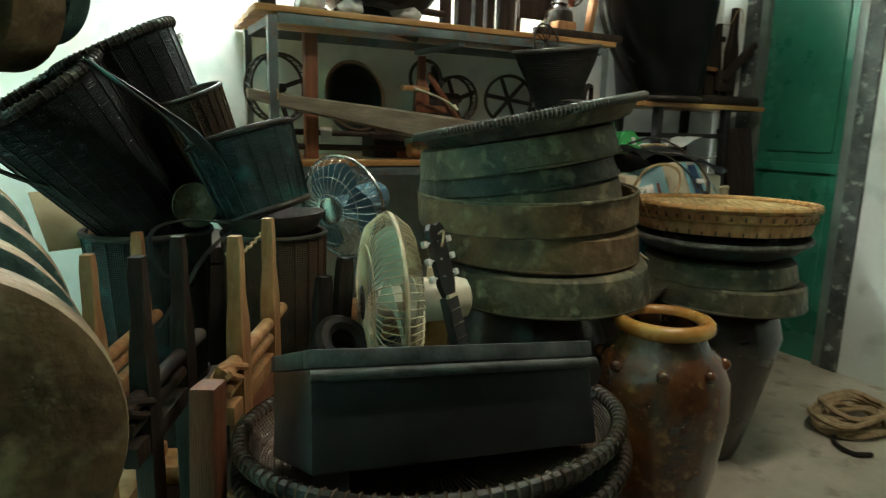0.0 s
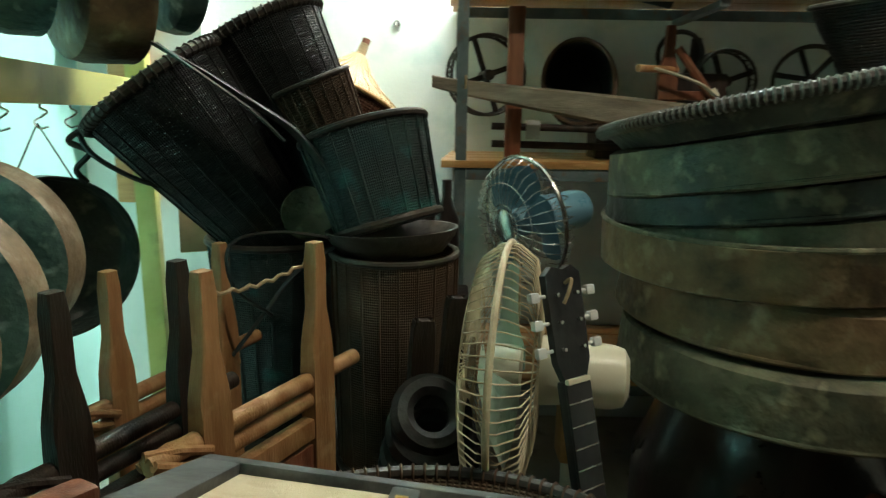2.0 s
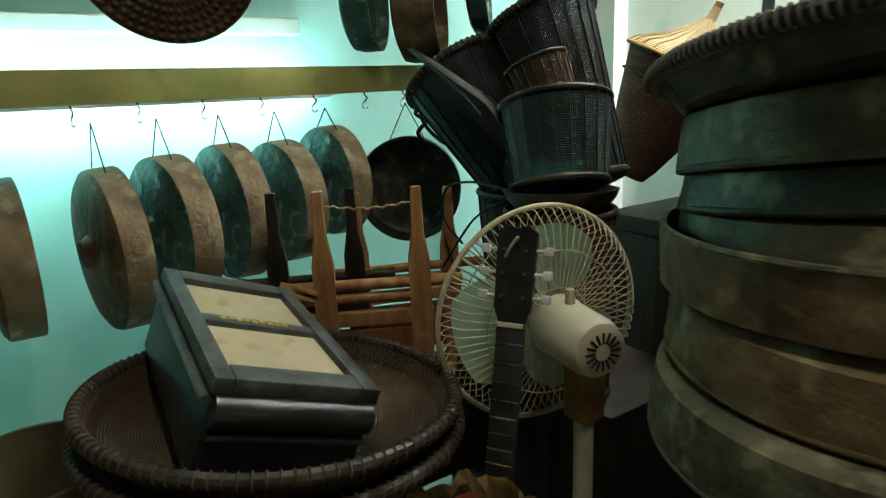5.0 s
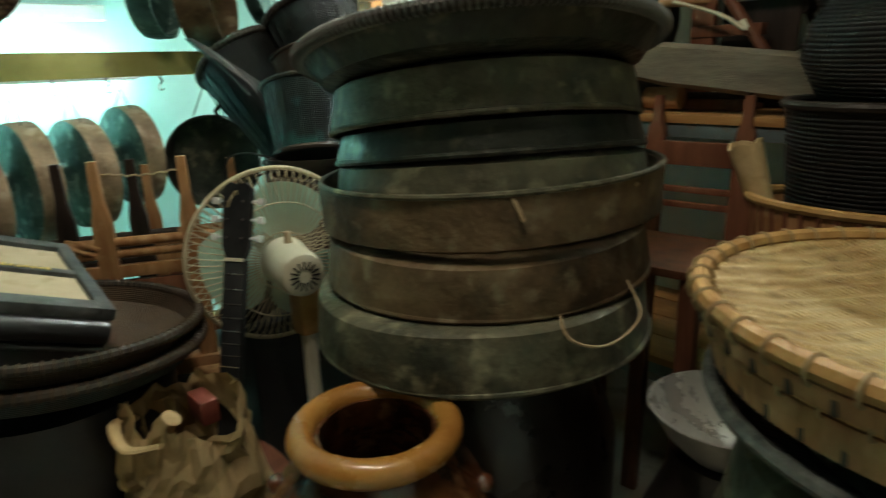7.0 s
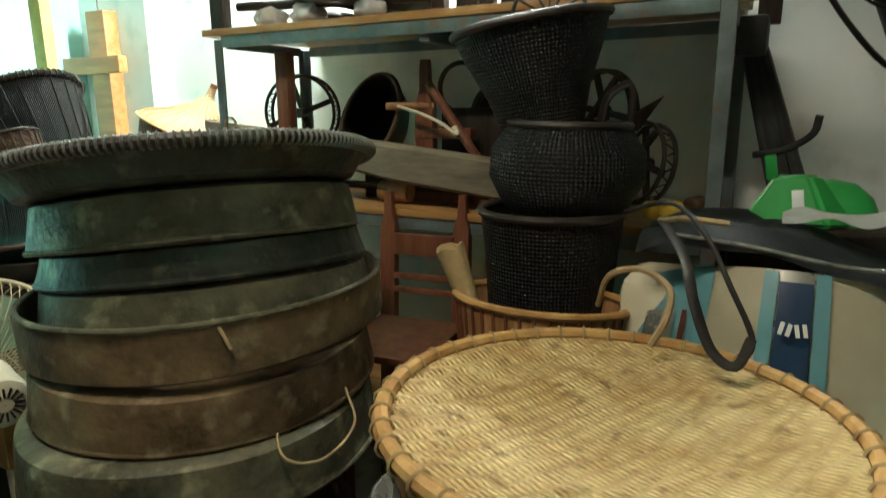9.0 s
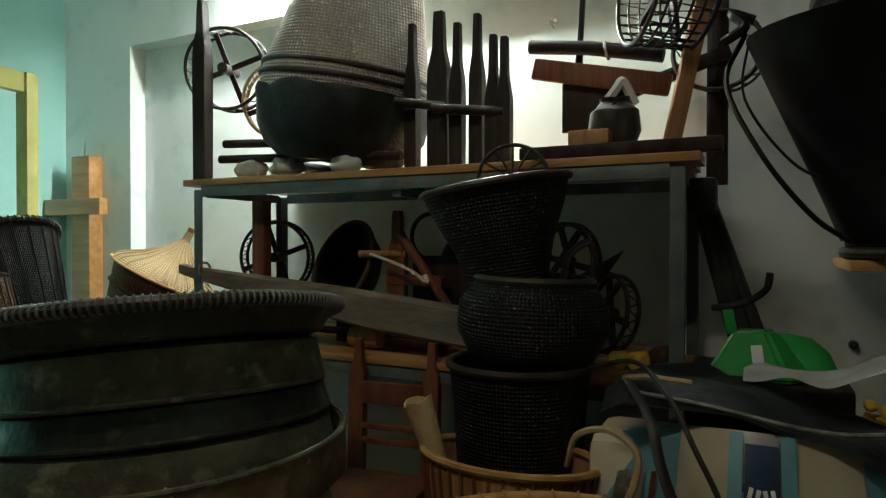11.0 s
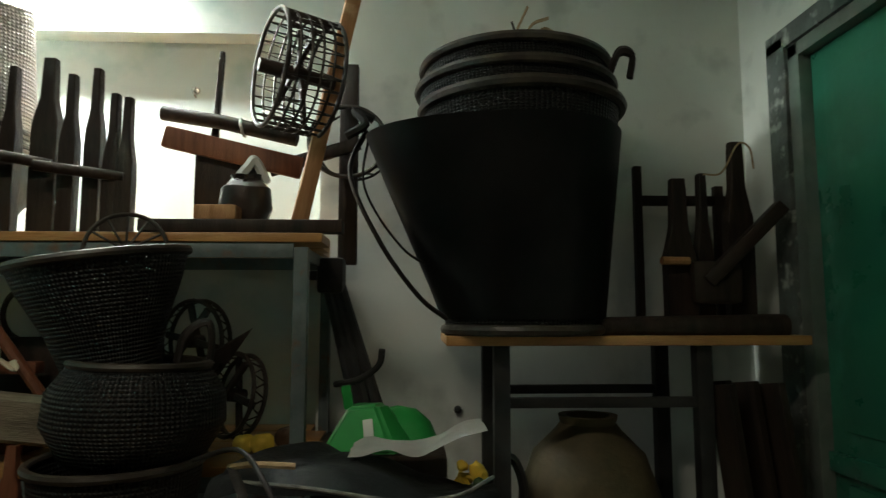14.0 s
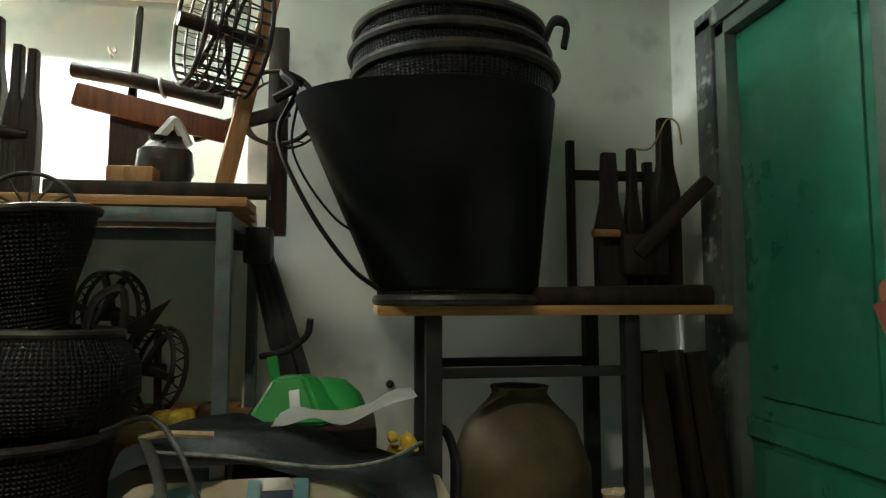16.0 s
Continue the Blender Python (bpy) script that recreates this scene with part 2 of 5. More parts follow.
def box(lo, hi, bevel=0.0, m=None, bm=None):
    b = bmesh.new()
    bmesh.ops.create_cube(b, size=1)
    for v in b.verts:
        v.co = Vector([lo[i] + (v.co[i] + 0.5) * (hi[i] - lo[i]) for i in range(3)])
    if bevel:
        bmesh.ops.bevel(b, geom=b.edges[:], offset=bevel, segments=2, profile=0.6, affect="EDGES")
    if m is not None:
        bmesh.ops.transform(b, matrix=m, verts=b.verts[:])
    return merge(bm, b)


def merge(bm, b):
    if bm is None:
        return b
    me = bpy.data.meshes.new("joint")
    b.to_mesh(me)
    b.free()
    bm.from_mesh(me)
    bpy.data.meshes.remove(me)
    return bm


def lathe(profile, seg=48, bands=40.0, wobble=0.0, bm=None, squash=1.0):
    b = bmesh.new()
    uv = b.loops.layers.uv.new("UVMap")
    rings, run, at_ = [], 0.0, []
    for k, (r, z) in enumerate(profile):
        if k:
            run += math.hypot(r - profile[k - 1][0], z - profile[k - 1][1])
        at_.append(run)
        ring = []
        for i in range(seg):
            a = 2 * math.pi * i / seg
            w = 1 + wobble * noise.noise(Vector((math.cos(a) * 1.5, math.sin(a) * 1.5, z * 6 + k * 0.02)))
            ring.append(b.verts.new((r * w * math.cos(a), r * w * squash * math.sin(a), z + wobble * 0.15 * noise.noise(Vector((math.cos(a), math.sin(a), 7 + k * 0.05))))))
        rings.append(ring)
    for k in range(len(rings) - 1):
        for i in range(seg):
            j = (i + 1) % seg
            f = b.faces.new((rings[k][i], rings[k][j], rings[k + 1][j], rings[k + 1][i]))
            for lp, (u, v) in zip(f.loops, ((i, k), (i + 1, k), (i + 1, k + 1), (i, k + 1))):
                lp[uv].uv = (u / seg * bands, at_[v] * bands)
    bmesh.ops.remove_doubles(b, verts=b.verts[:], dist=0.00005)
    bmesh.ops.recalc_face_normals(b, faces=b.faces[:])
    return merge(bm, b)


def tube(points, r, seg=8, closed=False, bm=None, r_end=None, flat=1.0):
    b = bmesh.new()
    pts = [Vector(p) for p in points]
    rings, n, last = [], len(pts), None
    for k, p in enumerate(pts):
        d = (pts[(k + 1) % n] - pts[k - 1]) if closed else (pts[min(k + 1, n - 1)] - pts[max(k - 1, 0)])
        d.normalize()
        up = last if last is not None else (Vector((0, 0, 1)) if abs(d.z) < 0.9 else Vector((1, 0, 0)))
        s = d.cross(up).normalized()
        u = s.cross(d).normalized()
        last = u
        rr = r if r_end is None else r + (r_end - r) * k / (n - 1)
        rings.append([b.verts.new(p + s * rr * math.cos(2 * math.pi * i / seg) + u * rr * flat * math.sin(2 * math.pi * i / seg)) for i in range(seg)])
    for k in range(n if closed else n - 1):
        for i in range(seg):
            j = (i + 1) % seg
            q = (k + 1) % n
            b.faces.new((rings[k][i], rings[k][j], rings[q][j], rings[q][i]))
    if not closed:
        b.faces.new(rings[0][::-1])
        b.faces.new(rings[-1])
    bmesh.ops.recalc_face_normals(b, faces=b.faces[:])
    return merge(bm, b)


def ring(R, r, seg=48, m=None, bm=None, side=8, squash=1.0):
    pts = [Vector((R * math.cos(2 * math.pi * i / seg), R * squash * math.sin(2 * math.pi * i / seg), 0)) for i in range(seg)]
    if m is not None:
        pts = [m @ p for p in pts]
    return tube(pts, r, side, True, bm)


def curve(points, n=24):
    """Points of a smooth line through the given ones."""
    P = [Vector(p) for p in points]
    P = [2 * P[0] - P[1]] + P + [2 * P[-1] - P[-2]]
    out = []
    for k in range(1, len(P) - 2):
        for i in range(n):
            t = i / n
            a, b, c, d = P[k - 1], P[k], P[k + 1], P[k + 2]
            out.append(0.5 * (2 * b + (c - a) * t + (2 * a - 5 * b + 4 * c - d) * t * t + (3 * b - a - 3 * c + d) * t ** 3))
    return out + [P[-2]]


def axis(base, top, roll=0.0):
    """A pose at base whose z runs towards top."""
    d = Vector(top) - Vector(base)
    return Matrix.Translation(base) @ d.to_track_quat("Z", "X").to_matrix().to_4x4() @ pose(0, 0, 0, 0, 0, roll)


def lean(x, y, z, gx, gy):
    """A pose whose floor climbs gx per metre in x and gy in y."""
    return axis((x, y, z), (x - gx, y - gy, z + 1))


# ---- setting ----
structure("floor", box((-1.3, -1.6, -0.1), (3.3, 3.2, 0.0)), FLOOR, "dusty cream cement floor")
structure("ceiling", box((-1.3, -1.6, 2.9), (3.3, 3.2, 3.0)), CEIL)
WY, NY = 2.97, 3.05
structure("wall_back_left", box((-1.3, WY, 0), (-0.68, 3.2, 2.9)), WALL, "pale green plaster wall")
structure("wall_back_right", box((1.73, WY, 0), (3.3, 3.2, 2.9)), WALL_GREY, "grey-white plaster wall")
structure("wall_back_top", box((-0.68, WY, 2.33), (1.73, 3.2, 2.9)), WALL, "pale green plaster above a niche")
structure("wall_niche", box((-0.68, NY, 0), (1.73, 3.2, 2.33)), WALL, "pale green recessed wall")
structure("wall_left", box((-1.3, -1.6, 0), (-1.15, WY, 2.9)), WALL_CYAN, "turquoise painted wall")
# Out of view; given a dark material to keep bounced light down.
structure("wall_front", box((-1.15, -1.6, 0), (3.09, -1.5, 2.9)), DARK_WOOD, "unseen front wall, made dark to cut bounced light")
structure("wall_right_front", box((3.09, -1.6, 0), (3.3, 2.02, 2.9)), WALL_GREY, "grey-white plaster wall")
structure("wall_right_top", box((3.09, 2.02, 2.24), (3.3, WY, 2.9)), WALL_GREY)
structure("wall_right_end", box((3.09, 2.80, 0), (3.3, WY, 2.24)), WALL_GREY)
structure("trim", box((-1.15, -1.5, 1.46), (-1.09, 1.75, 1.52), 0.006), WALL, "pale plaster ledge")

# lamps on the walls and ceiling
def tube_lamp(m, length, label, lit=None, reach=0.0):
    t = thing("tube_lamp", label, "lamp", m)
    # On the wall lamps it sits on the room side and shades the room.
    part("housing", box((-length / 2, -0.025, 0.018), (length / 2, 0.025, 0.05), 0.006), WHITE_PLASTIC, t)
    part("tube", tube([(-length / 2 + 0.03, 0, 0), (length / 2 - 0.03, 0, 0)], 0.013, 12), lit or TUBE, t, "lit fluorescent tube")
    for s in (-1, 1):
        if reach:
            part("bracket", box((s * (length / 2 - 0.15) - 0.01, -0.012, -reach), (s * (length / 2 - 0.15) + 0.01, 0.012, 0.02), 0.003), WHITE_PLASTIC, t)
        part("end_cap", box((s * length / 2 - 0.03, -0.018, -0.018), (s * length / 2 + 0.03, 0.018, 0.03), 0.004), WHITE_PLASTIC, t)


tube_lamp(pose(0.58, 2.915, 2.49, 90, 0, 0), 1.2, "lit white fluorescent tube on the back wall", None, 0.054)
tube_lamp(pose(1.2, 1.1, 2.845, 0, 0, 0), 1.2, "lit white fluorescent tube on the ceiling", CEIL_TUBE)
# Added lamp behind the rack's beam; stands in for the left wall's unknown source.
tube_lamp(Matrix(((0, 0, 1, -1.03), (1, 0, 0, 0.95), (0, 1, 0, 1.258), (0, 0, 0, 1))), 1.7, "added cool tube behind the rack beam, for the wall's glow", ADDED_CYAN_TUBE, 0.119)

# door
d = thing("door_1", "closed green painted metal door with flaked frame", "door")
d["kind"] = "structure"
part("door_leaf", box((3.12, 2.16, 0.0), (3.16, 2.66, 2.16), 0.004), DOOR_GREEN, d)
part("door_panel", box((3.112, 2.22, 1.15), (3.122, 2.60, 2.08), 0.004), DOOR_GREEN, d)
part("door_panel", box((3.112, 2.22, 0.12), (3.122, 2.60, 1.02), 0.004), DOOR_GREEN, d)
part("rail", box((3.105, 2.16, 1.04), (3.125, 2.66, 1.09), 0.004), DOOR_GREEN, d)
for lo, hi in (((3.085, 2.66, 0), (3.16, 2.71, 2.20)), ((3.085, 2.11, 0), (3.16, 2.16, 2.20)), ((3.085, 2.11, 2.16), (3.16, 2.71, 2.20))):
    part("frame", box(lo, hi, 0.004), JAMB_METAL, d)
for lo, hi in (((3.075, 2.71, 0), (3.2, 2.80, 2.24)), ((3.075, 2.02, 0), (3.2, 2.11, 2.24)), ((3.075, 2.02, 2.20), (3.2, 2.80, 2.26))):
    part("outer_frame", box(lo, hi, 0.006), JAMB, d)

# ---- stack of gongs in the middle ----
def gong_tub(m, r, h, material, label, group="stacked gongs", lip=0.008):
    t = thing("bronze_gong", label, "gong", m, group)
    part("shell", lathe([(0.001, h), (r * 0.6, h), (r - 0.02, h - 0.002), (r - 0.004, h - 0.01), (r, h - 0.03), (r + lip, 0.004), (r + lip, 0), (r, 0), (r - 0.012, 0.01), (r - 0.02, h - 0.02), (0.001, h - 0.02)], 72, 30, 0.018), material, t)
    part("rim", ring(r + lip - 0.003, 0.006, 72), material, t)
    return t


gong_tub(lean(0.919, 1.79, 0.745, 0.02, 0.02), 0.327, 0.105, IRON, "large blackened bronze gong at the foot of a stack")
gong_tub(lean(0.905, 1.82, 0.862, 0.0, 0.03), 0.315, 0.095, IRON2, "brown blackened bronze gong in a stack")
t = thing("iron_hoop", "open dark metal hoop between stacked gongs", "hoop", lean(0.893, 1.85, 0.958, 0.05, 0.01), "")
part("band", lathe([(0.338, 0), (0.343, 0.004), (0.341, 0.088), (0.336, 0.092), (0.331, 0.088), (0.333, 0.004), (0.338, 0)], 72, 30, 0.02), IRON2, t)
part("rim", ring(0.339, 0.0055, 72, pose(0, 0, 0.09)), IRON, t)
gong_tub(lean(0.882, 1.86, 0.972, 0.10, -0.06), 0.312, 0.10, IRON, "grey-brown bronze gong with a dented side")
gong_tub(lean(0.868, 1.87, 1.07, 0.13, -0.07), 0.305, 0.062, IRON3, "black bronze gong in a stack")
gong_tub(lean(0.865, 1.86, 1.128, 0.15, -0.09), 0.302, 0.09, IRON, "worn bronze gong near the top of a stack")
t = thing("winnowing_basin", "shallow black basin with a bound grey rim", "basin", lean(0.882, 1.835, 1.219, 0.18, -0.105))
part("bowl", lathe([(0.001, 0), (0.28, 0), (0.305, 0.006), (0.318, 0.025), (0.335, 0.045), (0.345, 0.052), (0.34, 0.056), (0.322, 0.044), (0.29, 0.016), (0.001, 0.012)], 72, 60, 0.012), IRON3, t)
part("rim", ring(0.345, 0.011, 72, pose(0, 0, 0.052)), DARK_CANE, t)
pieces("binding", ring(0.0118, 0.0028, 8, pose(0, 0, 0, 90, 25, 0), None, 4), GREY_CANE, [pose(0, 0, 0, 0, 0, 360 * i / 190) @ Matrix.Translation((0.345, 0, 0.052)) for i in range(190)], t)
for p, q in (((1.137, 1.641, 1.047), (0.03, -0.01, -0.03)), ((1.194, 1.85, 1.031), (0.035, 0.0, 0.02))):
    P = Vector(p)
    solid("knot", tube(curve([P + Vector((-0.01, -0.006, 0.01)), P + Vector((0.012, -0.012, 0.0)), P + Vector(q)], 6), 0.0035, 6), TWINE, "short twine knot tied through a gong's rim", "knot")
t = thing("twine_loop", "loop of pale twine hanging on the gong stack", "twine")
part("loop", tube(curve([(1.18, 1.70, 0.87), (1.235, 1.66, 0.835), (1.28, 1.70, 0.825), (1.285, 1.78, 0.85), (1.23, 1.83, 0.885)], 8), 0.0025, 6), TWINE, t)

def jar(name, m, profile, material, label, rim=None, rim_mat=None, lugs=0, lug_at=(0.2, 0.5)):
    t = thing(name, label, "jar", m)
    part("body", lathe(profile, 56, 20, 0.01), material, t)
    if rim:
        part("rim", ring(rim[0], rim[1], 56, pose(0, 0, rim[2]), None, 12), rim_mat or material, t)
    for i in range(lugs):
        a = 2 * math.pi * i / lugs
        b = bmesh.new()
        bmesh.ops.create_icosphere(b, subdivisions=2, radius=0.018)
        bmesh.ops.transform(b, matrix=Matrix.Translation((lug_at[0] * math.cos(a), lug_at[0] * math.sin(a), lug_at[1])), verts=b.verts[:])
        part("lug", b, material, t)
    return t


jar("stoneware_jar", pose(0.91, 1.82, 0), [(0.001, 0), (0.16, 0), (0.20, 0.06), (0.27, 0.3), (0.27, 0.5), (0.22, 0.64), (0.19, 0.70), (0.20, 0.735), (0.17, 0.735), (0.16, 0.66), (0.001, 0.1)], BLACK_GLAZE, "tall dark stoneware jar under a stack of gongs", (0.188, 0.014, 0.725))
jar("glazed_jar", pose(1.06, 1.405, 0), [(0.001, 0), (0.10, 0), (0.115, 0.03), (0.165, 0.28), (0.19, 0.48), (0.185, 0.57), (0.155, 0.635), (0.125, 0.66), (0.112, 0.69), (0.105, 0.715), (0.088, 0.715), (0.095, 0.66), (0.15, 0.55), (0.001, 0.06)], GLAZE, "brown glazed storage jar with amber rim", (0.115, 0.022, 0.715), GLAZE_RIM, 8, (0.165, 0.615))

# ---- trays on a second stack ----
def winnowing_tray(m, r, label, base, deep):
    t = thing("winnowing_tray", label, "tray", m, "bamboo trays")
    part("weave", lathe([(0.0005, -0.03), (r * 0.35, -0.026), (r * 0.7, -0.014), (r * 0.96, 0.004), (r * 0.96, 0.009), (r * 0.7, -0.009), (r * 0.35, -0.021), (0.0005, -0.025)], 72, 70), base, t)
    part("rim", ring(r, 0.012, 72, pose(0, 0, 0.012)), CANE, t)
    part("hoop", lathe([(r - 0.010, -deep), (r - 0.002, -deep), (r + 0.006, 0.0), (r - 0.004, 0.0), (r - 0.010, -deep)], 72, 20), WOOD, t)
    pieces("lacing_strip", box((0.0, -0.003, -deep), (0.003, 0.003, 0.0), 0, pose(r + 0.001, 0, 0, 0, 7, 0)), DARK_CANE, [pose(0, 0, 0, 0, 0, 360 * (i + 0.5) / 44) for i in range(44)], t)
    pieces("binding", ring(0.0145, 0.0026, 10, pose(0, 0, 0, 90, 6, 0), None, 4), STRAW, [pose(0, 0, 0, 0, 0, 360 * i / 44) @ Matrix.Translation((r, 0, 0.01)) for i in range(44)], t)
    return t


winnowing_tray(lean(1.72, 1.765, 0.972, -0.01, -0.02), 0.305, "round woven bamboo winnowing tray with bound rim", BAMBOO, 0.024)
winnowing_tray(lean(1.728, 1.772, 0.935, -0.01, -0.03), 0.297, "bamboo tray stacked under another tray", BAMBOO, 0.042)
t = thing("shallow_basin", "dark green wicker basin with a corded rim", "basin", lean(1.735, 1.785, 0.802, 0.01, 0.0))
part("bowl", lathe([(0.001, 0), (0.21, 0), (0.265, 0.02), (0.30, 0.055), (0.308, 0.062), (0.30, 0.064), (0.255, 0.028), (0.20, 0.01), (0.001, 0.01)], 64, 50, 0.012), GREEN_BASKET, t)
part("rim", ring(0.306, 0.010, 64, pose(0, 0, 0.064)), GREY_CANE, t)
gong_tub(lean(1.735, 1.785, 0.81, 0.01, 0), 0.20, 0.07, IRON3, "black bronze gong under bamboo trays", "gongs under trays")
gong_tub(lean(1.74, 1.78, 0.72, 0.01, 0), 0.265, 0.075, IRON, "dark bronze gong under bamboo trays", "gongs under trays")
gong_tub(lean(1.75, 1.77, 0.63, -0.02, 0), 0.29, 0.085, IRON, "wide dark bronze gong above a black jar", "gongs under trays")
jar("black_jar", pose(1.76, 1.76, 0), [(0.001, 0), (0.10, 0), (0.12, 0.05), (0.19, 0.35), (0.22, 0.5), (0.20, 0.58), (0.15, 0.625), (0.13, 0.628), (0.13, 0.58), (0.001, 0.1)], BLACK_GLAZE, "black glazed jar carrying gongs and trays")

# ---- flat baskets with the black case ----
def flat_basket(m, r, h, base, label):
    t = thing("flat_basket", label, "basket", m, "flat baskets")
    part("bowl", lathe([(0.001, -h), (r * 0.7, -h), (r * 0.93, -h * 0.6), (r, 0), (r - 0.008, 0), (r * 0.91, -h * 0.55), (r * 0.68, -h + 0.008), (0.001, -h + 0.008)], 64, 60, 0.01), base, t)
    part("rim", ring(r, 0.011, 64), DARK_CANE, t)
    pieces("binding", ring(0.0122, 0.0024, 8, pose(0, 0, 0, 90, 14, 0), None, 4), BROWN_BASKET, [pose(0, 0, 0, 0, 0, 360 * i / 110) @ Matrix.Translation((r, 0, 0)) for i in range(110)], t)
    return t


flat_basket(lean(0.193, 1.135, 0.735, 0.02, -0.12), 0.322, 0.07, BROWN_BASKET, "shallow brown wicker basket with plaited rim")
flat_basket(lean(0.195, 1.13, 0.685, 0.02, -0.10), 0.328, 0.07, GREEN_BASKET, "dark green-black wicker basket under another")
t = thing("wooden_drum", "dark wooden drum carrying flat baskets", "drum", pose(0.2, 1.13, 0))
part("body", lathe([(0.001, 0), (0.22, 0), (0.26, 0.3), (0.25, 0.595), (0.001, 0.60)], 48, 20, 0.01), BLACK_WOOD, t)

E_, A_, B_, D_ = Vector((-0.06, 1.01, 0.927)), Vector((-0.02, 1.254, 0.828)), Vector((0.455, 1.228, 0.782)), Vector((0.415, 0.984, 0.881))
X = (D_ - E_).normalized()
Zc = X.cross(A_ - E_).normalized()
Y = Zc.cross(X).normalized()
M = Matrix(((X.x, Y.x, Zc.x, E_.x), (X.y, Y.y, Zc.y, E_.y), (X.z, Y.z, Zc.z, E_.z), (0, 0, 0, 1)))
W, H, T = 0.48, 0.262, 0.16
t = thing("speaker_case", "black wooden case with cloth-covered front panels", "case", M)
part("body", box((0.004, 0.004, -T), (W - 0.004, H - 0.004, -0.02), 0.006), BLACK_WOOD, t)
for lo, hi in (((0, 0, -0.02), (W, 0.03, 0.006)), ((0, H - 0.03, -0.02), (W, H, 0.006)), ((0, 0.03, -0.02), (0.05, H - 0.03, 0.006)), ((W - 0.05, 0.03, -0.02), (W, H - 0.03, 0.006)), ((W / 2 - 0.016, 0.03, -0.018), (W / 2 + 0.016, H - 0.03, 0.004))):
    part("frame_bar", box(lo, hi, 0.004), WORN_BLACK, t)
for a, b in ((0.05, W / 2 - 0.016), (W / 2 + 0.016, W - 0.05)):
    part("cloth_panel", box((a, 0.03, -0.02), (b, H - 0.03, -0.006), 0.002), CLOTH, t, "beige cloth panel")
gl = bmesh.new()
for i in range(9):
    y = 0.06 + i * 0.014
    box((W / 2 - 0.006 + 0.002 * math.sin(i * 2.1), y, 0.004), (W / 2 + 0.005 + 0.002 * math.cos(i * 3.3), y + 0.011, 0.0055), 0, None, gl)
part("lettering", gl, GOLD, t, "worn gold lettering")
part("moulding", tube([(0.0, -0.004, -0.03), (W, -0.004, -0.03)], 0.009, 10), WORN_BLACK, t)
part("end_cove", tube([(W - 0.004, 0.008, -0.045), (W - 0.004, H - 0.008, -0.045)], 0.026, 16), BLACK_WOOD, t, "glossy black cove moulding")
part("end_bead", tube([(W + 0.004, 0.012, -0.082), (W + 0.004, H - 0.012, -0.082)], 0.006, 10), WORN_BLACK, t)
part("foot", box((0.02, 0.02, -T - 0.03), (0.06, 0.06, -T)), BLACK_WOOD, t)

# ---- fans ----
def fan(m, r, depth, blade_mat, wire_mat, body_mat, label, wires=72, motor=True):
    """Local z runs forwards through the guard."""
    t = thing("electric_fan", label, "fan", m, "electric fans")
    for name, s in (("front_guard", 1), ("rear_guard", -1)):
        g = ring(r * 0.33, 0.0016, 40, pose(0, 0, s * depth * 0.49), None, 4)
        ring(r * 0.66, 0.0016, 40, pose(0, 0, s * depth * 0.45), g, 4)
        guard = part(name, g, wire_mat, t)
        pieces("wire", tube([(0.045, 0, s * depth * 0.5), (r * 0.55, 0, s * depth * 0.48), (r * 0.88, 0, s * depth * 0.36), (r * 0.99, 0, s * depth * 0.12), (r, 0, 0)], 0.0014, 4), wire_mat, [pose(0, 0, 0, 0, 0, 360 * i / wires) for i in range(wires)], guard)
    part("guard_hoop", ring(r + 0.002, 0.006, 64), wire_mat, t)
    part("badge", lathe([(0.001, depth * 0.5 + 0.006), (0.035, depth * 0.5 + 0.005), (0.047, depth * 0.5), (0.047, depth * 0.5 - 0.006), (0.001, depth * 0.5 - 0.006)], 32), CHROME, t)
    part("hub", lathe([(0.001, 0.03), (0.03, 0.028), (0.04, 0.015), (0.04, -0.03), (0.001, -0.03)], 32), body_mat, t)
    for i in range(3):
        b = bmesh.new()
        rows_ = []
        for k in range(9):
            q = k / 8
            rad = 0.035 + (r * 0.86 - 0.035) * q
            half = math.radians(16 + 40 * math.sin(math.pi * min(1, q * 0.85 + 0.05)) * (1 - 0.25 * q))
            rows_.append([b.verts.new((rad * math.cos(a), rad * math.sin(a), 0.035 * (a / half) * (1 - 0.4 * q) if half else 0)) for a in [half * (j / 4 - 1) for j in range(9)]])
        for k in range(8):
            for j in range(8):
                b.faces.new((rows_[k][j], rows_[k + 1][j], rows_[k + 1][j + 1], rows_[k][j + 1]))
        bmesh.ops.solidify(b, geom=b.faces[:], thickness=0.002)
        bmesh.ops.transform(b, matrix=pose(0, 0, 0, 0, 0, i * 120 + 20), verts=b.verts[:])
        part("blade", b, blade_mat, t)
    if motor:
        z0 = -depth * 0.5
        part("motor_housing", lathe([(0.001, z0 - 0.15), (0.035, z0 - 0.15), (0.05, z0 - 0.142), (0.056, z0 - 0.12), (0.058, z0 - 0.03), (0.062, z0), (0.06, z0 + 0.004), (0.001, z0 + 0.004)], 40), body_mat, t)
        v = bmesh.new()
        for i in range(16):
            a = 2 * math.pi * i / 16
            box((0.016, -0.002, -0.001), (0.036, 0.002, 0.001), 0, pose(0, 0, z0 - 0.151, 0, 0, math.degrees(a)), v)
        part("vent_slot", v, BLACK_STEEL, t, "ring of dark vent slots")
    return t


t = fan(axis((0.33, 1.645, 0.795), (-0.65, 1.85, 0.80)), 0.222, 0.13, GREEN_BLADE, CREAM_WIRE, IVORY, "ivory electric fan with pale green blades")
